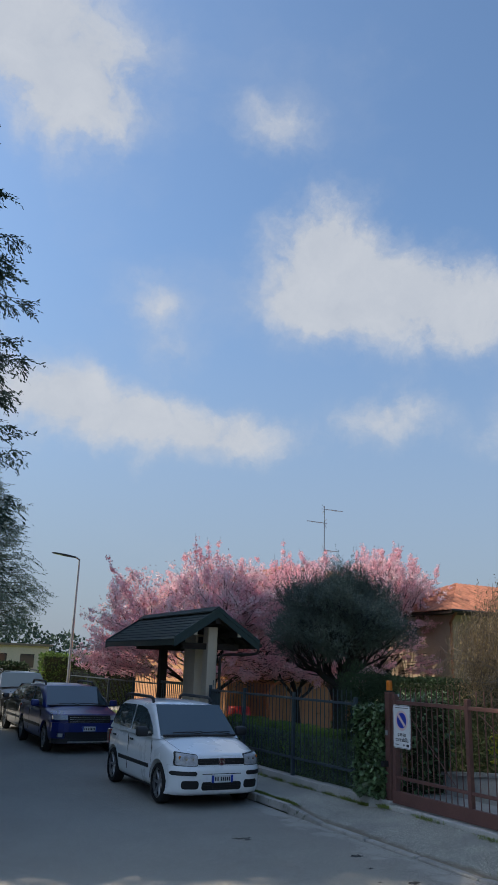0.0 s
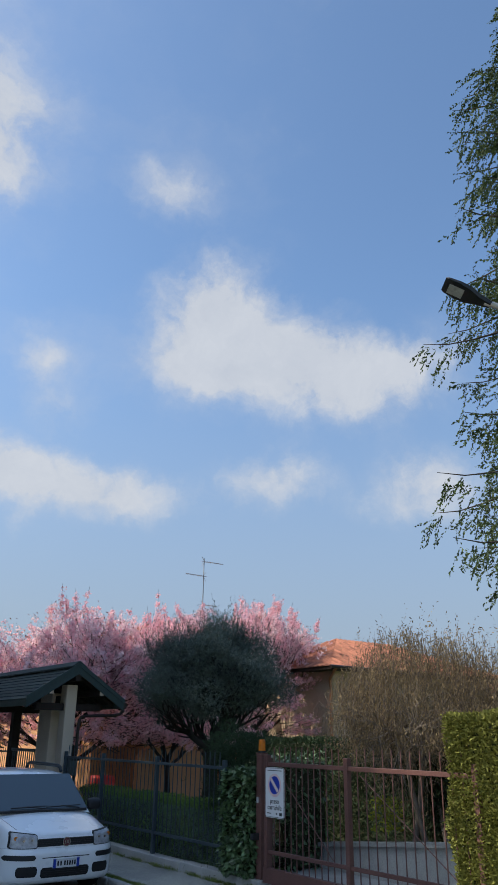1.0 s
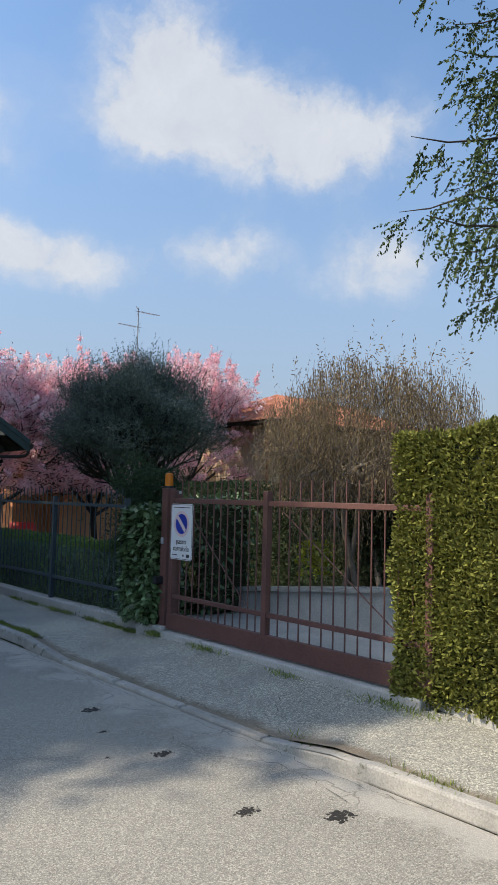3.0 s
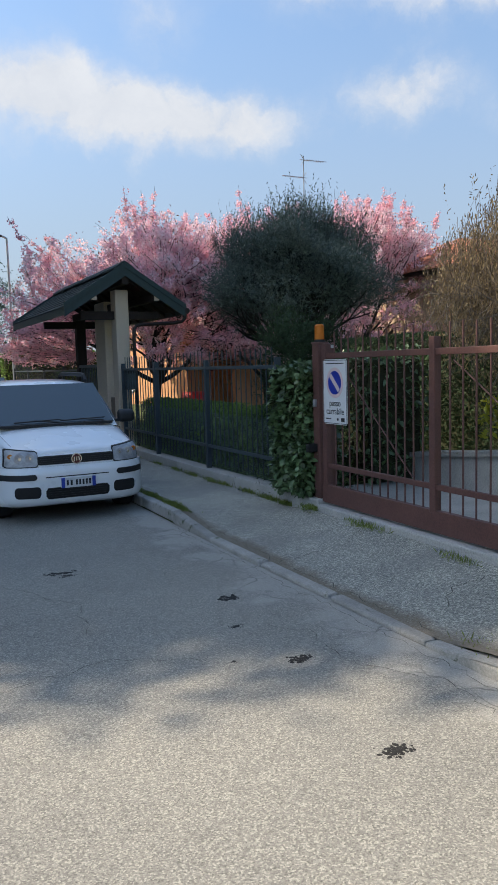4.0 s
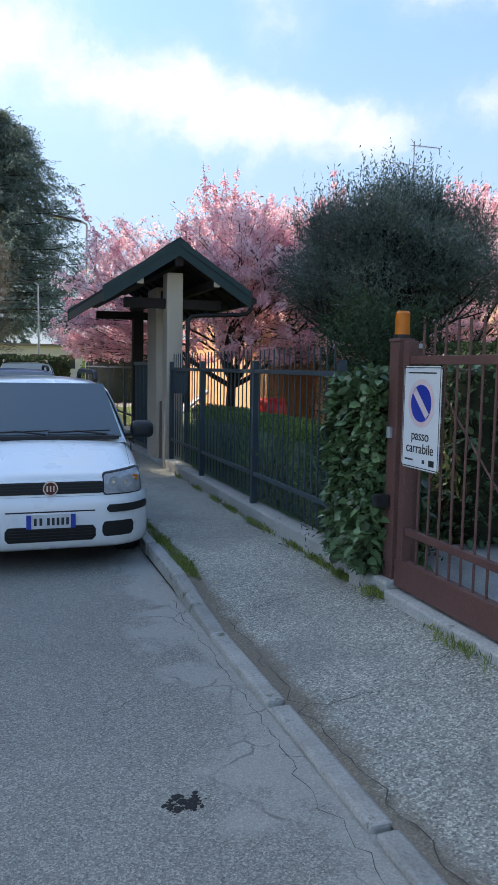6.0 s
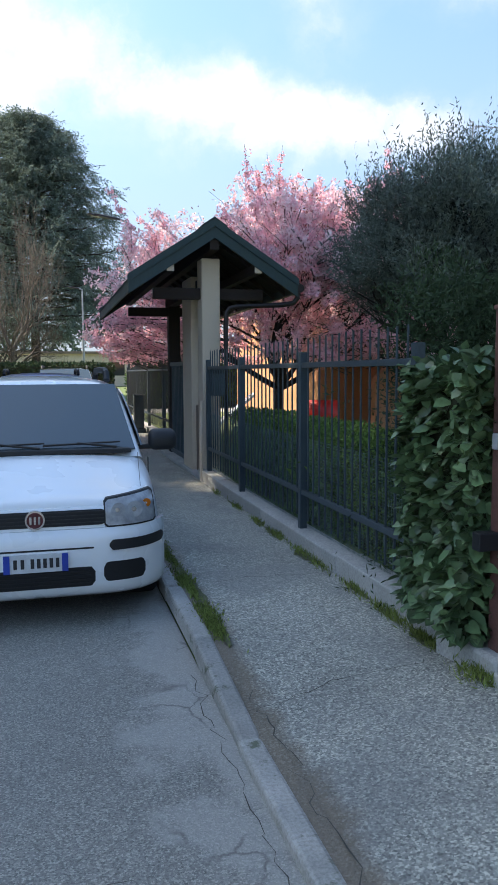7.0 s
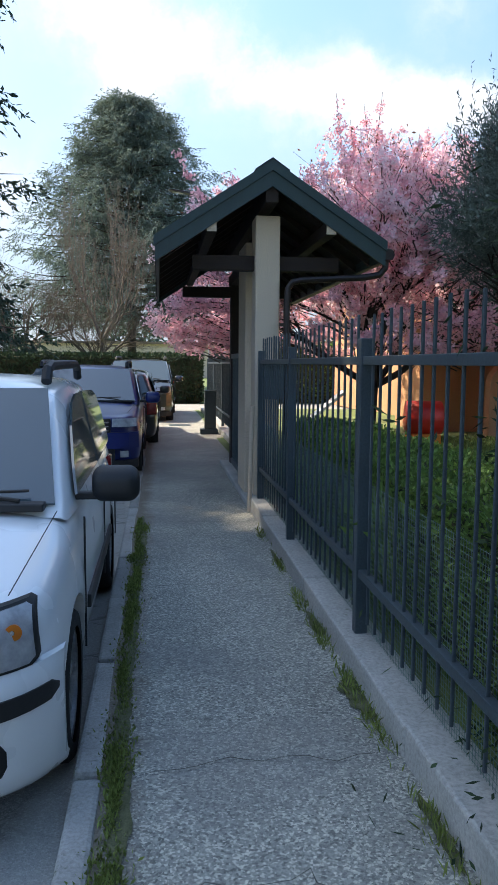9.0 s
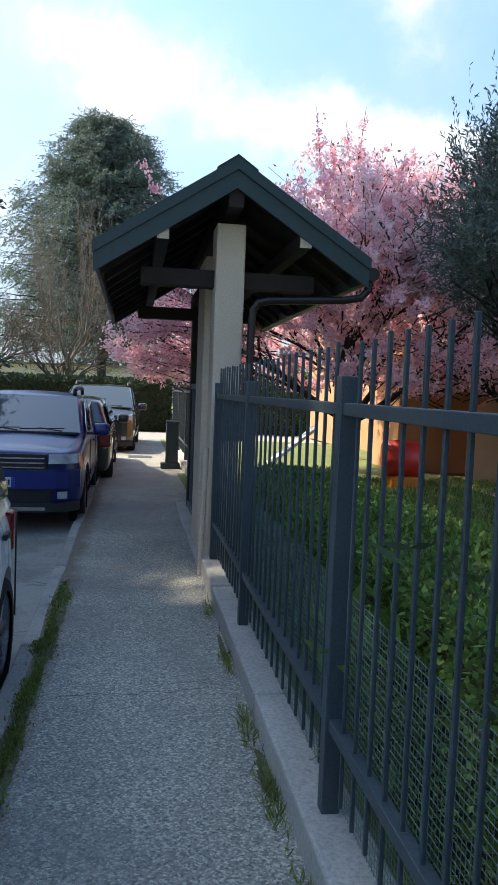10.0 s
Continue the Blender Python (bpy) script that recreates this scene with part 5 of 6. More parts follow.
def olive():
    rng = np.random.default_rng(5)
    t = empty("olive_tree", label="round dense grey-green olive tree in the garden", category="tree")
    base = np.array([11.45, 16.35, 0.1])
    segs = []
    fork = base + np.array([0.05, 0, 1.75])
    segs += [(base, base + np.array([0.08, 0, 0.8]), 0.22, 0.17), (base + np.array([0.08, 0, 0.8]), fork, 0.17, 0.16)]
    tips = []
    for k in range(8):
        a = 2 * math.pi * k / 8 + 0.3
        h = np.array([math.cos(a) * 1.0, math.sin(a) * 1.0, rng.uniform(0.25, 1.0)])
        grow(rng, fork - np.array([0, 0, rng.uniform(0, 0.2)]), h, 0.85, 0.085, 2, 0.6, 3, 0.2, 0.75, 4, 0.22, segs, tips, 1, 0.6)
    wood_mesh("trunk", segs, DARKBARK, t, 7, "dark twisted trunk and limbs")
    n = 9000
    u = rng.normal(size=(n, 3))
    u /= np.linalg.norm(u, axis=1, keepdims=True)
    rad = rng.uniform(0.55, 1.0, (n, 1)) ** 0.6
    lump = 1 + 0.24 * np.sin(u[:, :1] * 5 + 1) * np.sin(u[:, 1:2] * 6 + 2) + 0.16 * np.sin(u[:, 2:3] * 7 + u[:, :1] * 4)
    c = base + np.array([0.05, 0.0, 3.02])
    pts = c + u * rad * lump * np.array([1.48, 1.5, 1.06])
    low = pts[:, 2] < c[2] - 0.50 + 0.5 * (rng.random(n) - 0.5) - 0.6 * (pts[:, 0] < c[0] - 0.6)
    pts, u = pts[~low], u[~low]
    p2, d2 = shoots(rng, pts, u * 0.7 + np.array([0, 0, 0.65]) + rng.normal(size=u.shape) * 0.35, 0.30, 11, 0.75)
    leaf_mass("crown", p2, d2, 0.075, 0.017, OLIVE, t, rng, label="silvery grey-green leaves")
    top = pts[(pts[:, 2] > c[2] + 0.55)][:900]
    p3, d3 = shoots(rng, top, np.array([0, 0, 1.0]) + rng.normal(size=top.shape) * 0.22, 0.62, 16, 0.6)
    leaf_mass("crown", p3, d3, 0.07, 0.016, OLIVE, t, rng, label="upright leafy shoots")
    # inner leaves, coloured dark to paint the shade within the crown
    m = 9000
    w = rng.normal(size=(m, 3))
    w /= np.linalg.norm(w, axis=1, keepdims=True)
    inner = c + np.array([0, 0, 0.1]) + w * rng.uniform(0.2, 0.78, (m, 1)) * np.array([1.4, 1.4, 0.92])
    leaf_mass("inner_foliage", inner, rng.normal(size=(m, 3)), 0.13, 0.05, OLIVE_SHADE, t, rng)
    return t


def conifer(name, seed, base, height, radius, low, label, mat, whorls, per_whorl, strands, strand_len, needles, needle, droop=0.5, bark=BARK, power=0.8, tilt=0.25, spread=0.55, hang=0.75, core=0):
    """A trunk with whorls of drooping boughs, each hung with needle-covered branchlets."""
    rng = np.random.default_rng(seed)
    t = empty(name, label=label, category="tree")
    base = np.array(base, float)
    segs = [(base, base + np.array([0, 0, height * 0.6]), height * 0.018, height * 0.011), (base + np.array([0, 0, height * 0.6]), base + np.array([0, 0, height]), height * 0.011, 0.015)]
    starts, heads = [], []
    for k in range(whorls):
        f = (k + rng.uniform(-0.3, 0.3)) / whorls
        z = low + (height - low) * f
        reach = radius * max(1 - max(f, 0), 0.03) ** power * rng.uniform(0.8, 1.12)
        for j in range(per_whorl):
            a = 2 * math.pi * (j + rng.uniform(-0.4, 0.4)) / per_whorl + k * 1.3
            out = np.array([math.cos(a), math.sin(a), 0])
            L = reach * rng.uniform(0.65, 1.15)
            p = base + np.array([0, 0, z])
            steps = 7
            for i in range(steps):
                s0, s1 = i / steps, (i + 1) / steps
                def at(s):
                    return base + np.array([0, 0, z]) + out * L * s + np.array([0, 0, L * (tilt * s - droop * s ** 1.6 + 0.16 * s ** 5)])
                q = at(s1)
                segs.append((p, q, 0.012 * L * (1 - s0) + 0.006, 0.012 * L * (1 - s1) + 0.004))
                cnt = max(1, int(strands * (0.4 + s1)))
                side = np.array([-out[1], out[0], 0])
                for _ in range(cnt):
                    sv = rng.uniform(s0, s1)
                    w = rng.uniform(-1, 1)
                    b = at(sv) + side * w * 0.28 * L * (1.15 - sv) * 0.8
                    b[2] -= abs(w) * 0.06 * L
                    starts.append(b)
                    heads.append(out * 0.55 + side * w * 0.7 + np.array([0, 0, -hang * rng.random()]))
                p = q
    wood_mesh("trunk", segs, bark, t, 5, "straight bare trunk with boughs")
    starts, heads = np.array(starts), np.array(heads)
    pts, d = shoots(rng, starts, heads, strand_len, needles, spread)
    leaf_mass("crown", pts, d, needle[0], needle[1], mat, t, rng, droop=0.15, label="drooping needle branchlets")
    # filler needles thicken the crown; their darker colour paints its inner shade
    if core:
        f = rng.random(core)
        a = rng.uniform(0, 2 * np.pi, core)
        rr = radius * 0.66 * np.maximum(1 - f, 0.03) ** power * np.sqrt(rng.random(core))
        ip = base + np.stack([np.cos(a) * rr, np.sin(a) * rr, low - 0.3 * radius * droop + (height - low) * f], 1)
        leaf_mass("inner_foliage", ip, rng.normal(size=ip.shape) + np.array([0, 0, -0.6]), needle[0] * 3.2, needle[1] * 3.2, DARKHEDGE_AND_SHADE, t, rng, label="inner needles coloured darker for the shade within the crown")
    return t


def hedge(name, seed, x0, y0, z0, x1, y1, z1, mat, count, leaf, label, faces="-x+x-y+y+z", bulge=0.05, rough=0.035, core=True, parent=None, category="hedge"):
    """A clipped hedge: a core box darkened for inner shade and leaves that stand out of its faces, uneven and gappy."""
    rng = np.random.default_rng(seed)
    t = empty(name, label=label, category=category)
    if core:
        # plain box whose dark colour stands in for shade behind the leaves
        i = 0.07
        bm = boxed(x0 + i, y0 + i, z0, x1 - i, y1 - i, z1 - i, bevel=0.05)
        part("core", bm, HEDGESHADE, t, "solid core coloured dark for the shade between the leaves")
    sizes = {"-x": (y1 - y0) * (z1 - z0), "+x": (y1 - y0) * (z1 - z0), "-y": (x1 - x0) * (z1 - z0), "+y": (x1 - x0) * (z1 - z0), "+z": (x1 - x0) * (y1 - y0)}
    used = [f for f in sizes if f in faces]
    total = sum(sizes[f] for f in used)
    P, D = [], []
    for f in used:
        n = int(count * sizes[f] / total)
        u, v = rng.random(n), rng.random(n)
        axis = "xyz".index(f[1])
        sign = 1 if f[0] == "+" else -1
        lo, hi = np.array([x0, y0, z0]), np.array([x1, y1, z1])
        p = lo + (hi - lo) * rng.random((n, 3))
        surf = (hi if sign > 0 else lo)[axis]
        o = [a for a in range(3) if a != axis]
        wave = bulge * (np.sin(p[:, o[0]] * 2.7 + seed) * np.sin(p[:, o[1]] * 3.3 + 1) + 0.5 * np.sin(p[:, o[0]] * 7.1) * np.sin(p[:, o[1]] * 6.3 + seed))
        p[:, axis] = surf + sign * (wave - np.abs(rng.normal(size=n)) * rough * 1.6 + 0.01)
        d = rng.normal(size=(n, 3)) * 0.75
        d[:, axis] += sign * 0.8
        d[:, 2] += 0.35
        P.append(p), D.append(d)
    leaf_mass("foliage", np.concatenate(P), np.concatenate(D), leaf[0], leaf[1], mat, t, rng)
    return t


def bare_tree(name, seed, base, size, label, mat=TWIG, trunk=0.16, levels=4, twigs=0):
    rng = np.random.default_rng(seed)
    t = empty(name, label=label, category="tree")
    segs, tips = [], []
    q = np.array([0.03, 0.02, 1.3])
    segs.append((np.zeros(3), q, trunk, trunk * 0.8))
    for k in range(5):
        a = 2 * math.pi * k / 5 + rng.uniform(-0.3, 0.3)
        grow(rng, q, np.array([math.cos(a), math.sin(a), rng.uniform(0.5, 1.6)]), 1.6, trunk * 0.5, levels, 0.6, 3, 0.12, 0.72, 4, 0.16, segs, tips, 1, 0.6)
    segs, tips = fitted(segs, tips, base, size)
    wood_mesh("trunk", segs, mat, t, 4, "bare branching trunk")
    return t


def catkin_tree():
    """Small weeping tree hung with tan catkins, several slim stems."""
    rng = np.random.default_rng(21)
    t = empty("catkin_tree", label="small weeping tree hung with tan catkins", category="tree")
    segs, tips = [], []
    base = np.array([10.75, 9.15, 0.15])
    for k, (dx, dy) in enumerate(((0, 0), (0.25, -0.15), (-0.1, 0.25))):
        b = base + np.array([dx, dy, 0])
        grow(rng, b, np.array([rng.uniform(-0.15, 0.15), rng.uniform(-0.2, 0.2), 1.0]), 1.9, 0.055, 0, 0.5, 3, 0.1, 0.8, 5, 0.09, segs, tips, 0, 0.6)
        e = segs[-1][1]
        for j in range(5):
            a = 2 * math.pi * j / 5 + k
            grow(rng, e, np.array([math.cos(a) * 0.9, math.sin(a) * 1.2, rng.uniform(0.3, 1.2)]), 0.75, 0.032, 2, 0.8, 3, -0.02, 0.75, 4, 0.22, segs, tips, 1, 0.6)
    wood_mesh("trunk", segs, PALEBARK, t, 6, "pale slim stems")
    cen = np.array([10.85, 9.2, 2.68])
    n = 3800
    u = rng.normal(size=(n, 3))
    u /= np.linalg.norm(u, axis=1, keepdims=True)
    lump = 1 + 0.16 * np.sin(u[:, :1] * 5 + 2) * np.sin(u[:, 1:2] * 4)
    st = cen + u * rng.uniform(0.45, 1.0, (n, 1)) ** 0.7 * lump * np.array([1.45, 1.75, 1.05])
    keep = st[:, 2] > 1.95
    st = st[keep]
    tp = np.array([x[0] for x in tips])
    st = np.concatenate([st, tp])
    hang = np.array([0, 0, -1.0]) + rng.normal(size=st.shape) * 0.22
    tw = [(a, a + b / np.linalg.norm(b) * rng.uniform(0.2, 0.55), 0.0028, 0.0015) for a, b in zip(st, hang)]
    tagged(wood_mesh("twig_mass", tw, TWIG, t, 3, "thin hanging twigs"), kind="stuff")
    p, d = shoots(rng, st, hang, 0.42, 9, 0.55)
    leaf_mass("crown", p + rng.normal(size=p.shape) * 0.03, d, 0.05, 0.014, CATKIN, t, rng, droop=0.5, label="tan hanging catkins")
    top = np.array([10.65, 8.8, 3.35]) + rng.normal(size=(90, 3)) * np.array([0.4, 0.6, 0.10])
    p, d = shoots(rng, top, np.array([0, 0, 1.0]) + rng.normal(size=top.shape) * 0.35, 0.4, 9, 0.5)
    leaf_mass("crown", p, d, 0.055, 0.016, CATKIN, t, rng, droop=0.5, label="upright tan shoots")
    return t


def tufts(name, seed, spots, blades, length, label, mat=GRASS, width=0.006):
    """Grass and weeds: (x, y, z, spread along x, spread along y, share) for each patch."""
    rng = np.random.default_rng(seed)
    P = []
    for x, y, z, sx, sy, share in spots:
        n = int(blades * share)
        P.append(np.stack([x + rng.normal(size=n) * sx, y + rng.normal(size=n) * sy, np.full(n, z)], 1))
    P = np.concatenate(P)
    D = rng.normal(size=P.shape) * 0.55 + np.array([0, 0, 1.0])
    v, f = leaf_quads(P, D, length, width, rng)
    return tagged(from_arrays(name, v, f, mat), label, "grass", kind="stuff")


cherry(3, (10.9, 23.2, 0.12), (8.2, 6.6, 5.7), "blossoming pink cherry tree with upright sprays behind the fence", 150000)
cherry(9, (17.6, 23.8, 0.12), (8.2, 6.2, 6.6), "blossoming pink cherry tree beside the house", 95000)
cherry(14, (14.0, 22.4, 0.12), (6.0, 4.8, 5.4), "smaller blossoming pink cherry tree between the larger ones", 48000, 0.10)
olive()
conifer("spruce_tree", 31, (11.3, 5.5, 0.1), 15.0, 2.5, 4.3, "tall drooping green spruce behind the clipped hedge", CONIFER, 34, 10, 6, 0.40, 22, (0.055, 0.028), 0.5, power=0.32, spread=0.65, hang=2.2, core=48000)
conifer("conifer_tree", 32, (-0.5, 24.0, 0.0), 23.0, 5.4, 3.0, "tall dark conifer with drooping boughs across the road", CEDAR, 34, 9, 11, 0.6, 12, (0.15, 0.05), 0.5, power=0.45, spread=0.5, core=16000)
conifer("cedar_tree", 33, (5.2, 56.0, 0.0), 17.4, 7.6, 4.2, "broad grey-green cedar past the cross street", GREYCEDAR, 26, 9, 11, 1.0, 12, (0.20, 0.055), 0.34, power=0.55, core=0)
conifer("conifer_tree", 34, (-3.2, 48.0, 0.0), 9.5, 4.0, 0.8, "dark evergreen tree past the cross street", CEDAR, 14, 8, 6, 0.8, 9, (0.24, 0.07), 0.3, power=0.5)
# trees across the road that throw the street into shade
for seed, x, y, tall, wide in ((35, -3.6, 13.9, 14.6, 3.0), (36, -3.9, 16.6, 17.6, 3.4), (37, -3.6, 19.8, 15.2, 3.4), (38, -4.6, 26.6, 16.0, 3.6)):
    conifer("conifer_tree", seed, (x, y, 0.0), tall, wide, 1.8, "tall dark conifer across the road", CEDAR, 20, 7, 5, 0.8, 8, (0.26, 0.10), 0.45, power=0.33, core=3500)
catkin_tree()
hedge("thuja_hedge", 40, 7.70, -5.0, 0.20, 8.7, 2.8, 2.25, THUJA, 30000, (0.07, 0.03), "clipped yellow-green thuja hedge along the pavement", "-x+z", 0.05, 0.03)
hedge("thuja_hedge", 41, 7.67, 2.8, 0.20, 8.7, 6.10, 2.25, THUJA, 115000, (0.046, 0.022), "clipped yellow-green thuja hedge beside the gate", "-x+y+z", 0.05, 0.03)
hedge("privet_hedge", 42, 8.05, 10.6, 0.12, 8.75, 15.9, 1.0, PRIVET, 62000, (0.034, 0.019), "clipped green hedge behind the metal railing", "-x+x-y+z", 0.05, 0.05)
hedge("dark_hedge", 43, 11.1, 3.0, 0.12, 12.0, 14.4, 1.95, DARKHEDGE_AND_SHADE, 60000, (0.06, 0.025), "tall dark clipped hedge behind the gate", "-x-y+z", 0.03, 0.03)
hedge("ivy_column", 45, 7.60, 9.46, 0.30, 7.98, 10.14, 1.55, IVY, 5200, (0.085, 0.062), "dense glossy ivy grown over the fence end", "-x+x-y+y+z", 0.05, 0.06)
hedge("loose_shrub", 46, 7.95, 10.2, 0.15, 8.6, 11.15, 2.05, DARKHEDGE_AND_SHADE, 30000, (0.05, 0.011), "loose dark green evergreen shrub behind the ivy", "-x+x-y+y+z", 0.20, 0.20, core=False)
hedge("fence_sprig", 73, 7.90, 12.25, 0.30, 8.12, 12.85, 0.88, PRIVET, 170, (0.15, 0.04), "young long-leaved shrub growing against the railing", "-x+x-y+y+z", 0.05, 0.06, core=False, category="shrub")
hedge("far_hedge", 47, -30, 38.9, 0.0, 8.5, 40.3, 1.85, DARKHEDGE_AND_SHADE, 30000, (0.16, 0.08), "long dark clipped hedge across the cross street", "-y+z+x", 0.04, 0.04)
hedge("garden_hedge", 48, 9.2, 38.8, 0.0, 22, 40.0, 2.35, PRIVET, 16000, (0.13, 0.065), "green garden hedge across the cross street", "-x-y+z", 0.08, 0.08)
hedge("verge_hedge", 49, -5.5, -30, 0.04, -4.4, 32, 1.3, DARKHEDGE_AND_SHADE, 24000, (0.14, 0.07), "dark hedge along the far side of the road", "+x+z", 0.05, 0.05)
bare_tree("bare_tree", 51, (1.2, 42.5, 0.0), (6, 5, 6.2), "bare brown deciduous tree behind the far hedge")
bare_tree("bare_tree", 52, (-4.0, 43.5, 0.0), (6, 5, 6.8), "bare brown deciduous tree behind the far hedge")
bare_tree("bare_tree", 53, (4.2, 44.0, 0.0), (5, 4, 4.8), "bare brown deciduous tree behind the far hedge")
bare_tree("bare_tree", 54, (4.3, 44.5, 0.0), (5, 4, 9.5), "tall bare pale tree past the cross street", PALEBARK)
rng_far = np.random.default_rng(77)
n_far = 22000
fx = rng_far.uniform(-70, 90, n_far)
far_pts = np.stack([fx, rng_far.uniform(112, 120, n_far), rng_far.uniform(0, 1, n_far) ** 0.7 * (5.2 + 1.8 * np.sin(fx * 0.31) + 1.2 * np.sin(fx * 0.83 + 1))], 1)
far_woods = leaf_mass("far_woods", far_pts, rng_far.normal(size=far_pts.shape), 0.6, 0.4, CEDAR, None, rng_far)
tagged(far_woods, "dim green belt of distant trees", "woods", kind="stuff")
tufts("kerb_grass", 61, [(6.66 + 0.012 * math.sin(k * 2.3), 10.5 + 0.24 * k, 0.118, 0.022 + 0.012 * math.sin(k * 1.7), 0.10, 0.03 + 0.028 * math.sin(k * 1.9 + 1)) for k in range(22)], 17000, 0.026, "short grass and moss along the kerb", width=0.008)
tufts("wall_weeds", 62, [(7.66, y, 0.12, 0.02, 0.12, s) for y, s in ((9.95, 0.15), (10.4, 0.12), (10.9, 0.06), (11.6, 0.05), (12.0, 0.05), (12.6, 0.06), (13.2, 0.05), (14.0, 0.04), (15.0, 0.03))] + [(7.60, 9.35, 0.185, 0.05, 0.07, 0.14), (7.55, 8.4, 0.185, 0.03, 0.16, 0.08), (7.5, 7.2, 0.17, 0.03, 0.12, 0.05), (7.5, 5.9, 0.17, 0.06, 0.2, 0.1), (6.7, 5.9, 0.04, 0.05, 0.15, 0.12), (6.62, 5.0, 0.1, 0.03, 0.2, 0.06)], 2600, 0.058, "tufts of grass and weeds at the wall's foot")
tufts("lawn_grass", 63, [(9.6 + 0.9 * (k % 9), 12.5 + 1.1 * (k // 9), 0.13, 0.28, 0.4, 0.012) for k in range(90)], 60000, 0.09, "mown green grass of the garden lawn", width=0.015)

# ---- houses, lamps, antenna, garden things ----
def tiled_roof(parent, x0, y0, x1, y1, z, rise, hip=True):
    """Hipped roof with rows of rounded tiles on the slopes that face the street."""
    d = min(x1 - x0, y1 - y0) / 2
    mid = [(x0 + d, (y0 + y1) / 2, z + rise), (x1 - d, (y0 + y1) / 2, z + rise)]
    bm = bmesh.new()
    c = [bm.verts.new(p) for p in ((x0, y0, z), (x1, y0, z), (x1, y1, z), (x0, y1, z))]
    r = [bm.verts.new(p) for p in mid]
    for q in ((c[0], c[1], r[1], r[0]), (c[1], c[2], r[1]), (c[2], c[3], r[0], r[1]), (c[3], c[0], r[0])):
        bm.faces.new(q)
    bm.faces.new(c)
    bmesh.ops.recalc_face_normals(bm, faces=bm.faces[:])
    roof = part("roof", bm, TILE, parent, "terracotta tiled hip roof")
    vs, fs = [], []
    def row(a, b, r=0.055):
        a, b = Vector(a), Vector(b)
        dn = (b - a).normalized()
        side = dn.cross(Vector((0, 0, 1))).normalized()
        up = side.cross(dn)
        n = max(2, int((b - a).length / 0.38))
        for k in range(n):
            p, q = a + (b - a) * (k / n), a + (b - a) * ((k + 1.08) / n)
            i = len(vs)
            for e, rr in ((p, r * 0.85), (q, r)):
                for ang in (0, 60, 120, 180):
                    vs.append(e + side * rr * math.cos(radians(ang)) + up * (rr * math.sin(radians(ang)) + 0.004))
            fs.extend((i + j, i + j + 1, i + j + 5, i + j + 4) for j in range(3))
    x = x0 + 0.12
    while x < x1:
        h = min((x - x0) / d, (x1 - x) / d, 1.0)
        row((x, y0 + h * (y1 - y0) / 2, z + rise * h), (x, y0 - 0.03, z - 0.01))
        x += 0.22
    y = y0 + 0.12
    while y < y1:
        h = min((y - y0), (y1 - y)) / ((y1 - y0) / 2)
        row((x0 + d * h, y, z + rise * h), (x0 - 0.03, y, z - 0.01))
        y += 0.22
    tagged(from_arrays("roof_tiles", vs, fs, TILE, roof, "rows of rounded clay tiles"), kind="stuff")
    return roof


def house(x0, y0, x1, y1, eave, rise, wall_mat, label, windows=(), name="house"):
    h = empty(name, label=label, category="house")
    part("wall", boxed(x0, y0, 0.05, x1, y1, eave), wall_mat, h)
    part("soffit", boxed(x0 - 0.55, y0 - 0.55, eave - 0.10, x1 + 0.55, y1 + 0.55, eave + 0.0), TIMBER, h, "dark timber eaves")
    tiled_roof(h, x0 - 0.6, y0 - 0.6, x1 + 0.6, y1 + 0.6, eave + 0.004, rise)
    g = bmesh.new()
    tube(g, [(x0 - 0.66, y0 - 0.66, eave - 0.03), (x1 + 0.66, y0 - 0.66, eave - 0.03)], 0.06, 8)
    part("gutter", g, PIPE, h)
    for wx, wz, ww, wh in windows:
        w = part("window", boxed(wx - ww / 2, y0 - 0.02, wz, wx + ww / 2, y0 + 0.03, wz + wh), WINDOW, h)
        fr = bmesh.new()
        for a in ((-ww / 2 - 0.06, -0.06, -ww / 2, wh + 0.06), (ww / 2, -0.06, ww / 2 + 0.06, wh + 0.06), (-ww / 2, -0.06, ww / 2, 0.0), (-ww / 2, wh, ww / 2, wh + 0.06), (-0.03, 0.0, 0.03, wh)):
            box(fr, wx + a[0], y0 - 0.05, wz + a[1], wx + a[2], y0 - 0.0, wz + a[3])
        part("frame", fr, TIMBER, w)
        part("sill", boxed(wx - ww / 2 - 0.12, y0 - 0.12, wz - 0.12, wx + ww / 2 + 0.12, y0 + 0.0, wz - 0.06), CONCRETE, w)
    return h


main = house(13.4, 26.5, 27.0, 37.0, 4.95, 1.9, ORANGE, "low orange rendered house with terracotta roof behind the cherry trees", ((15.0, 1.0, 1.2, 1.4), (18.5, 1.0, 1.6, 1.4), (22.5, 1.0, 1.4, 1.4)))
wing = house(19.4, 20.8, 28.0, 26.4, 4.25, 1.4, HOUSE, "pale rendered house wing with dark eaves and tiled roof", ((22.5, 1.1, 1.2, 1.3),), "house")
dp = bmesh.new()
tube(dp, [(19.0, 20.15, 4.2), (19.0, 20.3, 4.05), (19.2, 20.7, 3.85), (19.25, 20.73, 3.6), (19.25, 20.73, 0.1)], 0.05, 8)
part("downpipe", dp, material("copper_pipe", (0.42, 0.20, 0.11), 0.45, None, 4, 50, 0.05, metal=0.7), wing, "copper downpipe")
house(28.8, 16.6, 40.0, 26.0, 3.75, 1.5, HOUSE, "neighbouring house with terracotta roof behind the hedge", ((34.0, 1.2, 1.4, 1.3),))
far_block = empty("apartment_building", label="low pale building far beyond the street", category="building")
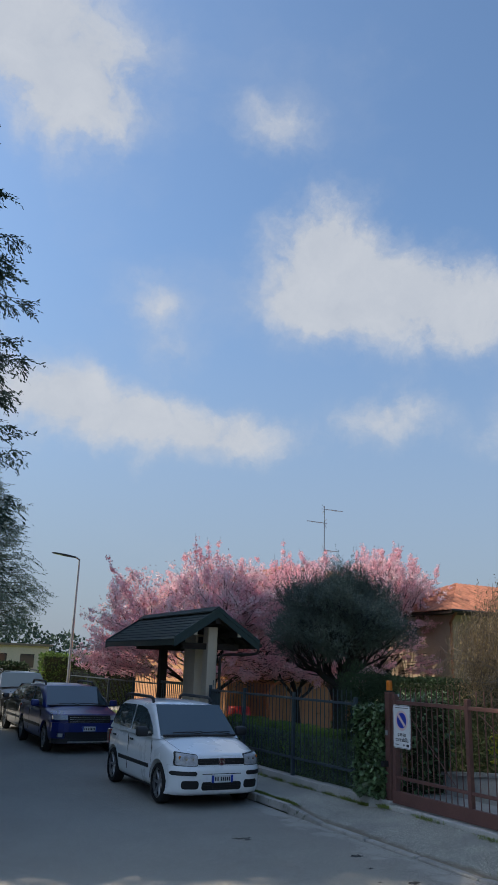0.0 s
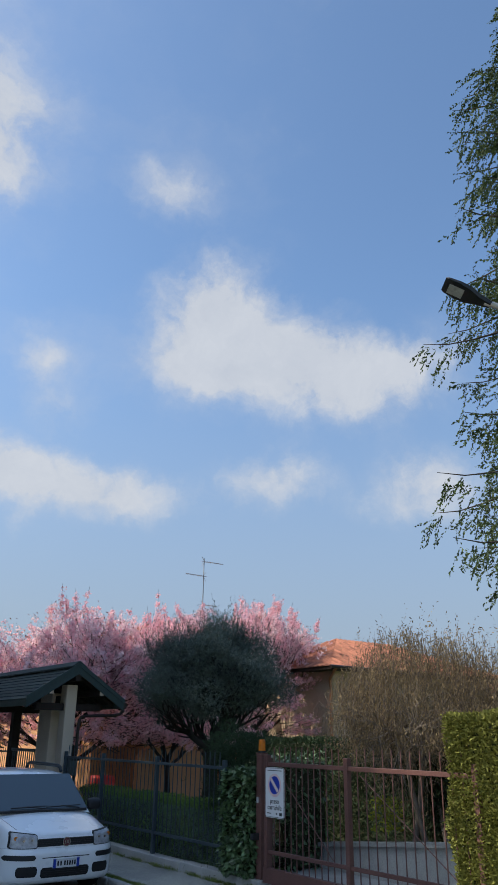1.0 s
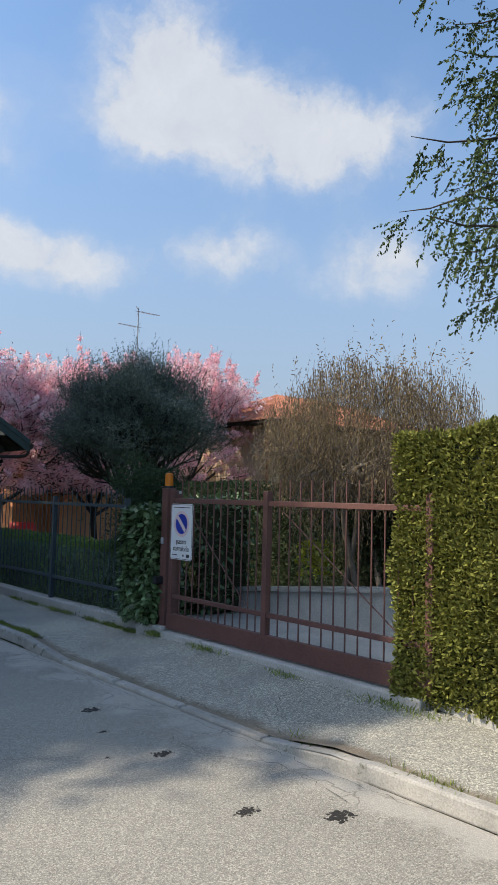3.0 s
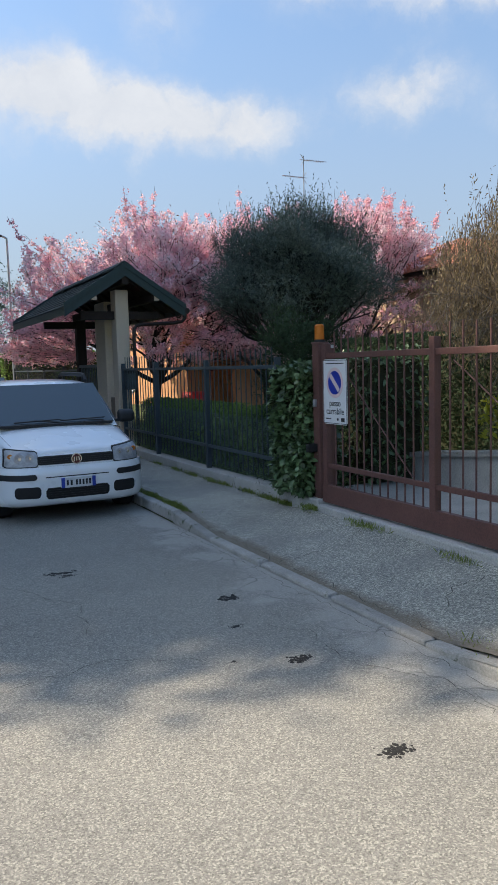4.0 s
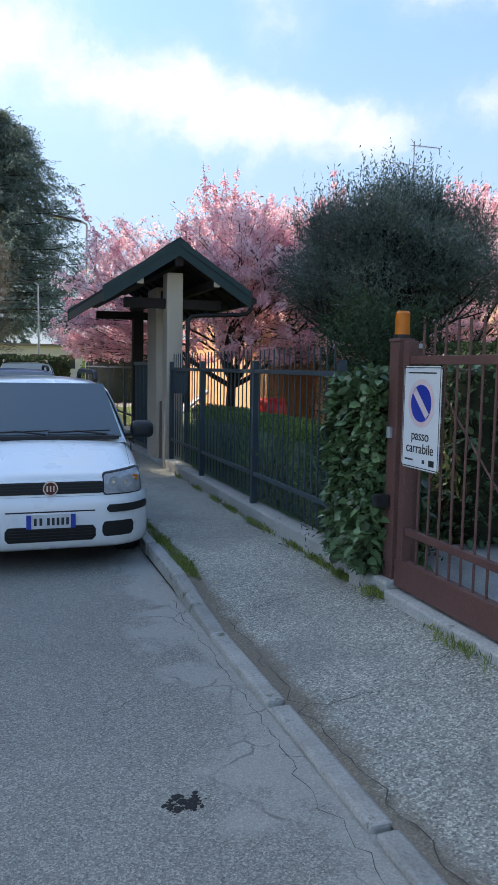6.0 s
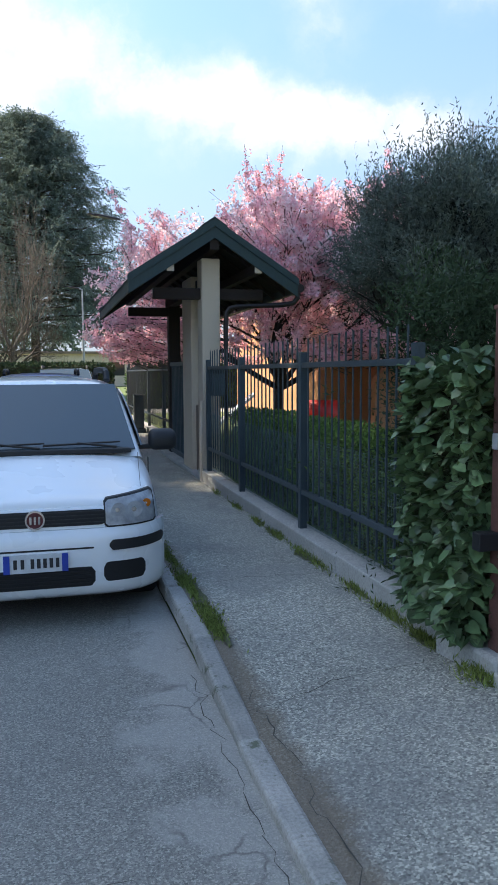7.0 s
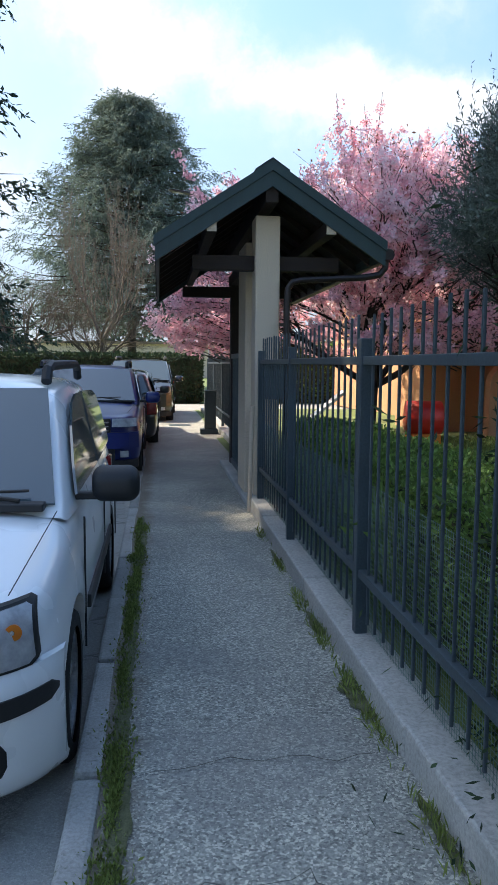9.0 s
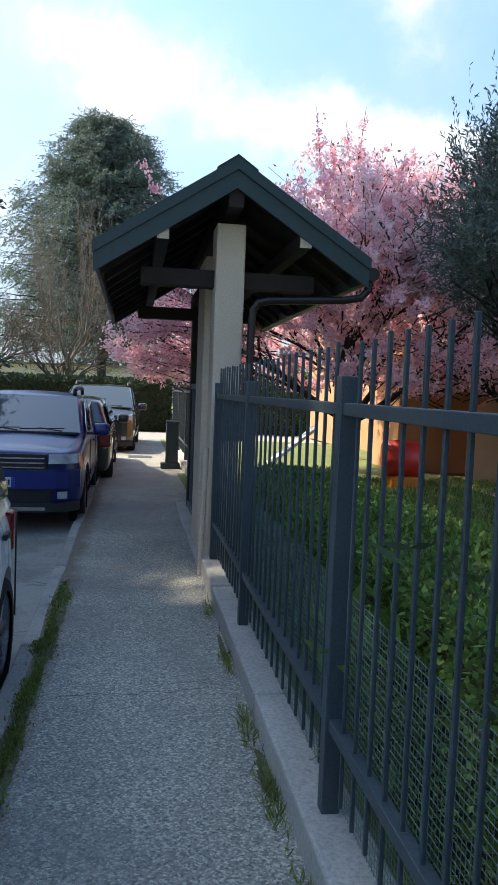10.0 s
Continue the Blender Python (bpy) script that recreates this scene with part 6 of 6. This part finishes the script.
part("wall", boxed(-8, 92, 0, 22, 104, 3.6), PLASTER, far_block)
part("roof", boxed(-8.4, 91.6, 3.6, 22.4, 104.4, 3.85), BRICKWALL, far_block)
for k in range(9):
    w = part("window", boxed(-6 + k * 3.1, 91.96, 1.2, -4.4 + k * 3.1, 92.02, 2.7), WINDOW, far_block)


def street_lamp(base, height, label, arm, head_at, pole_mat):
    """Tapered steel pole with a flat dark head on a short arm."""
    s = empty("street_lamp", label=label, category="street lamp")
    x, y, z = base
    bm = bmesh.new()
    rod(bm, (x, y, z), (x, y, z + 0.42), 0.075, n=18)
    part("base_sleeve", bm, GREYBOX, s, "dark grey base sleeve")
    pole = bmesh.new()
    rod(pole, (x, y, z + 0.42), (x, y, z + height * 0.62), 0.062, 0.054, 18)
    rod(pole, (x, y, z + height * 0.62), (x, y, z + height), 0.044, 0.036, 18)
    part("pole", pole, pole_mat, s, smooth=False)
    a = Vector(arm)
    top = Vector((x, y, z + height))
    neck = bmesh.new()
    tube(neck, [top - Vector((0, 0, 0.05)), top + Vector((0, 0, 0.05)), top + a * 0.10 + Vector((0, 0, 0.10)), top + a * 0.25 + Vector((0, 0, 0.15))], 0.036, 10)
    part("neck", neck, pole_mat, s)
    side = a.cross(Vector((0, 0, 1))).normalized()
    u = (a + Vector((0, 0, head_at[2]))).normalized()
    n = side.cross(u)
    p0 = top + a * 0.18 + Vector((0, 0, 0.12))
    head = bmesh.new()
    prof = [(0.0, 0.045, 0.06), (0.18, 0.075, 0.075), (0.34, 0.14, 0.07), (0.50, 0.155, 0.05), (0.66, 0.14, 0.03), (0.70, 0.12, 0.015)]
    rings = []
    for s_, w, h in prof:
        q = p0 + u * s_ * head_at[0]
        rings.append([head.verts.new(q + side * w * i + n * h * j) for i, j in ((-1, -0.4), (1, -0.4), (1, 0.25), (0.55, 0.6), (-0.55, 0.6), (-1, 0.25))])
    for r0, r1 in zip(rings, rings[1:]):
        for k in range(6):
            head.faces.new((r0[k], r0[(k + 1) % 6], r1[(k + 1) % 6], r1[k]))
    head.faces.new(rings[0]), head.faces.new(rings[-1])
    bmesh.ops.recalc_face_normals(head, faces=head.faces[:])
    hd = part("head", head, LAMPBLACK, s, "dark flat lamp head")
    q0, q1 = p0 + u * 0.40 * head_at[0], p0 + u * 0.62 * head_at[0]
    ln = bmesh.new()
    sign = -1 if n.z > 0 else 1
    vs = [ln.verts.new(q + side * w + n * sign * 0.0) for q, w in ((q0, -0.09), (q0, 0.09), (q1, 0.09), (q1, -0.09))]
    ln.faces.new(vs)
    for v in ln.verts:
        v.co -= n * 0.034
    part("lens", ln, LENS, hd, "pale lamp lens")
    return s


street_lamp((7.64, 4.76, 0.12), 6.35, "galvanised steel street lamp standing in front of the hedge", (-0.75, 0.55, 0), (0.82, 0, 0.5), GALV)
street_lamp((8.25, 30.2, 0.1), 5.9, "grey street lamp at the end of the pavement", (-0.95, -0.1, 0), (1.4, 0, 0.1), GALV)
street_lamp((7.6, 45.0, 0.0), 5.5, "grey street lamp past the cross street", (-0.9, 0, 0), (1.2, 0, 0.1), GALV)
pad = tagged(part("lamp_footing", boxed(7.42, 4.58, 0.10, 7.74, 5.06, 0.142, bevel=0.02), KERB), "pale concrete footing of the street lamp", "footing")


def antenna():
    a = empty("tv_antenna", label="thin television antenna mast on the house roof", category="antenna")
    x, y = 19.0, 28.6
    part("mast", rod(bmesh.new(), (x, y, 5.6), (x, y, 9.35), 0.022, n=8), ALU, a)
    for z, dx, L in ((9.2, 1, 1.0), (8.55, -1, 0.95), (7.3, 1, 0.7)):
        boom = bmesh.new()
        rod(boom, (x - 0.15 * dx, y, z), (x + dx * L, y - 0.05, z), 0.012, n=6)
        b = part("boom", boom, ALU, a)
        for k in range(9):
            px = x + dx * L * (0.1 + k * 0.1)
            hl = 0.16 - 0.006 * k
            part("element", rod(bmesh.new(), (px, y - hl, z), (px, y + hl, z), 0.006, n=5), ALU, b)
        refl = bmesh.new()
        for s in (-1, 1):
            rod(refl, (x + 0.04 * dx, y, z), (x - 0.12 * dx, y, z + 0.2 * s), 0.01, n=5)
        part("reflector", refl, ALU, b)
    return a


antenna()
arch = empty("arched_wall", label="orange rendered garden wall with an arched top", category="wall")
pts = [(13.2, 0.1)] + [(14.4 - 1.2 * math.cos(math.pi * k / 12), 1.2 + 0.62 * math.sin(math.pi * k / 12)) for k in range(13)] + [(15.6, 0.1)]
part("wall", prism(bmesh.new(), pts, "y", 22.9, 23.15), ORANGE, arch)
shed = empty("garden_house", label="orange rendered garden building behind the hedge", category="building")
part("wall", boxed(12.4, 24.6, 0.1, 14.3, 26.3, 2.35), ORANGE, shed)
part("roof", boxed(12.25, 24.45, 2.354, 14.45, 26.4, 2.45, bevel=0.02), TIMBER, shed)
toy = empty("garden_playset", label="red plastic play barrel on the lawn", category="toy")
b = bmesh.new()
tube(b, [(11.2, 21.9, 0.62), (11.55, 21.85, 0.62), (11.8, 21.82, 0.62)], 0.30, 20)
part("barrel", b, REDPLASTIC, toy, smooth=True)
part("stand", boxed(11.25, 21.6, 0.13, 11.75, 22.1, 0.34, bevel=0.02), AMBER, toy)
slide = bmesh.new()
prism(slide, [(9.6, 0.15), (10.6, 0.95), (10.6, 1.02), (9.6, 0.22)], "y", 24.0, 24.35)
tagged(part("garden_slide", slide, SIGNWHITE), "white plastic garden slide on the lawn", "slide")
flower = hedge("yellow_shrub", 71, 10.0, 9.3, 0.7, 10.3, 9.6, 1.15, material("yellow_green_leaf", (0.42, 0.40, 0.03), 0.6, (0.25, 0.28, 0.03), 3, 20, 0, per_island=0.4, transmit=0.25), 260, (0.09, 0.045), "small bright yellow-green shrub behind the gate", core=False, category="shrub")
laurel = hedge("laurel_shrub", 72, 9.1, 10.5, 0.12, 10.0, 11.6, 1.7, IVY, 1800, (0.10, 0.05), "dark laurel shrub behind the gate", core=True, category="shrub")

# ---- marks on the ground ----
def flat_patch(name, x, y, rx, ry, mat, label, seed, z=None, lift=0.006, turn=0.0, kids=18):
    rng = random.Random(seed)
    bm = bmesh.new()
    vs = []
    for k in range(kids):
        a = 2 * math.pi * k / kids
        r = rng.uniform(0.65, 1.15)
        u, v = rx * r * math.cos(a), ry * r * math.sin(a)
        px, py = x + u * math.cos(turn) - v * math.sin(turn), y + u * math.sin(turn) + v * math.cos(turn)
        pz = (0.008 * math.sin(px * 1.7) * math.sin(py * 0.9) if z is None else z(px, py)) + lift
        vs.append(bm.verts.new((px, py, pz)))
    bm.faces.new(vs)
    bmesh.ops.triangulate(bm, faces=bm.faces[:])
    return tagged(part(name, bm, mat), label, "road mark", kind="structure")


def tar_spot(x, y, rx, ry, seed):
    """Crumbs of tar strewn round a small hole."""
    rng = random.Random(seed)
    bm = bmesh.new()
    for _ in range(110):
        u, v = rng.gauss(0, 0.36) * rx, rng.gauss(0, 0.36) * ry
        s = rng.uniform(0.04, 0.18) * min(rx, ry)
        px, py = x + u, y + v
        pz = 0.008 * math.sin(px * 1.7) * math.sin(py * 0.9)
        bmesh.ops.create_icosphere(bm, subdivisions=1, radius=s, matrix=Matrix.Translation((px, py, pz)) @ Matrix.Rotation(rng.uniform(0, 3), 4, "Z") @ Matrix.Diagonal((rng.uniform(0.7, 1.8), 1, 0.3, 1)))
    return tagged(part("tar_spot", bm, TAR), "dark crumbled tar spot on the road", "road mark", kind="structure")


for k, (x, y, rx, ry) in enumerate(((5.95, 7.75, 0.10, 0.07), (5.83, 6.55, 0.10, 0.06), (5.68, 5.5, 0.09, 0.06), (6.03, 5.15, 0.12, 0.08), (5.05, 9.0, 0.16, 0.06), (5.1, 8.9, 0.08, 0.04), (5.75, 7.2, 0.05, 0.03), (5.5, 6.7, 0.02, 0.02))):
    tar_spot(x, y, rx, ry, k)


def crack(points, width, label, z=None, seed=0):
    """A jagged dirt-filled crack through the points."""
    rng = random.Random(seed)
    pts = []
    for (x0, y0), (x1, y1) in zip(points, points[1:]):
        n = max(2, int(math.hypot(x1 - x0, y1 - y0) / 0.06))
        for k in range(n):
            f = k / n
            pts.append((x0 + (x1 - x0) * f + rng.gauss(0, 0.018), y0 + (y1 - y0) * f + rng.gauss(0, 0.018)))
    bm = bmesh.new()
    prev = None
    for i, (x, y) in enumerate(pts):
        w = width * rng.uniform(0.3, 1.2)
        a, b = pts[max(i - 1, 0)], pts[min(i + 1, len(pts) - 1)]
        d = Vector((b[0] - a[0], b[1] - a[1], 0)).normalized()
        s = Vector((-d.y, d.x, 0)) * w
        pz = (0.008 * math.sin(x * 1.7) * math.sin(y * 0.9) if z is None else z(x, y)) + 0.009
        cur = (bm.verts.new((x + s.x, y + s.y, pz)), bm.verts.new((x - s.x, y - s.y, pz)))
        if prev:
            bm.faces.new((prev[0], prev[1], cur[1], cur[0]))
        prev = cur
    return tagged(part("crack", bm, CRACK), label, "crack", kind="structure")


ROADC, PAVEC = "thin dirt-filled crack in the asphalt road", "thin dirt-filled crack across the asphalt pavement"
for i, pts in enumerate((((6.0, 8.7), (5.7, 8.5)), ((5.9, 7.1), (6.1, 6.9), (6.0, 6.4), (6.3, 5.9), (6.2, 5.2)), ((4.2, 6.9), (4.9, 7.05), (5.4, 6.8)), ((4.6, 8.8), (5.0, 8.1), (4.9, 7.4)), ((6.44, 5.0), (6.44, 7.0), (6.45, 10.2)))):
    crack(pts, 0.0022, ROADC, None, i)
for i, pts in enumerate((((6.65, 9.6), (7.1, 9.75), (7.6, 9.7)), ((6.65, 11.3), (7.0, 11.4), (7.65, 11.35)), ((6.65, 8.3), (7.2, 8.2), (7.6, 8.5)), ((6.65, 13.6), (7.65, 13.65)), ((6.7, 15.6), (7.65, 15.55)), ((6.9, 6.6), (7.2, 6.9), (7.55, 6.8)), ((6.65, 10.7), (7.2, 10.75), (7.6, 10.5)), ((6.66, 6.4), (6.66, 8.0), (6.67, 9.9)), ((7.1, 5.6), (7.3, 5.3), (7.35, 4.9)))):
    crack(pts, 0.003, PAVEC, pave_z, 40 + i)
for k in range(9):
    flat_patch("moss_patch", 6.68 + 0.012 * math.sin(k * 2.1), 10.55 + 0.62 * k, 0.03 + 0.012 * math.sin(k * 1.3), 0.34, MOSS, "low moss and grass creeping along the kerb", 200 + k, pave_z, 0.008, 0.0, 40)
for k, (y, rx, ry) in enumerate(((9.95, 0.05, 0.2), (10.9, 0.025, 0.2), (11.9, 0.07, 0.22), (12.8, 0.03, 0.2), (14.2, 0.02, 0.3))):
    flat_patch("moss_patch", 7.67, y, rx, ry, MOSS, "moss and dirt along the wall's foot", 220 + k, pave_z, 0.008, 0.0, 40)
cover = tagged(part("drain_cover", boxed(7.05, 26.2, 0.1, 7.55, 26.7, 0.132, bevel=0.004), GREYBOX), "grey metal service cover in the pavement", "cover", kind="structure")
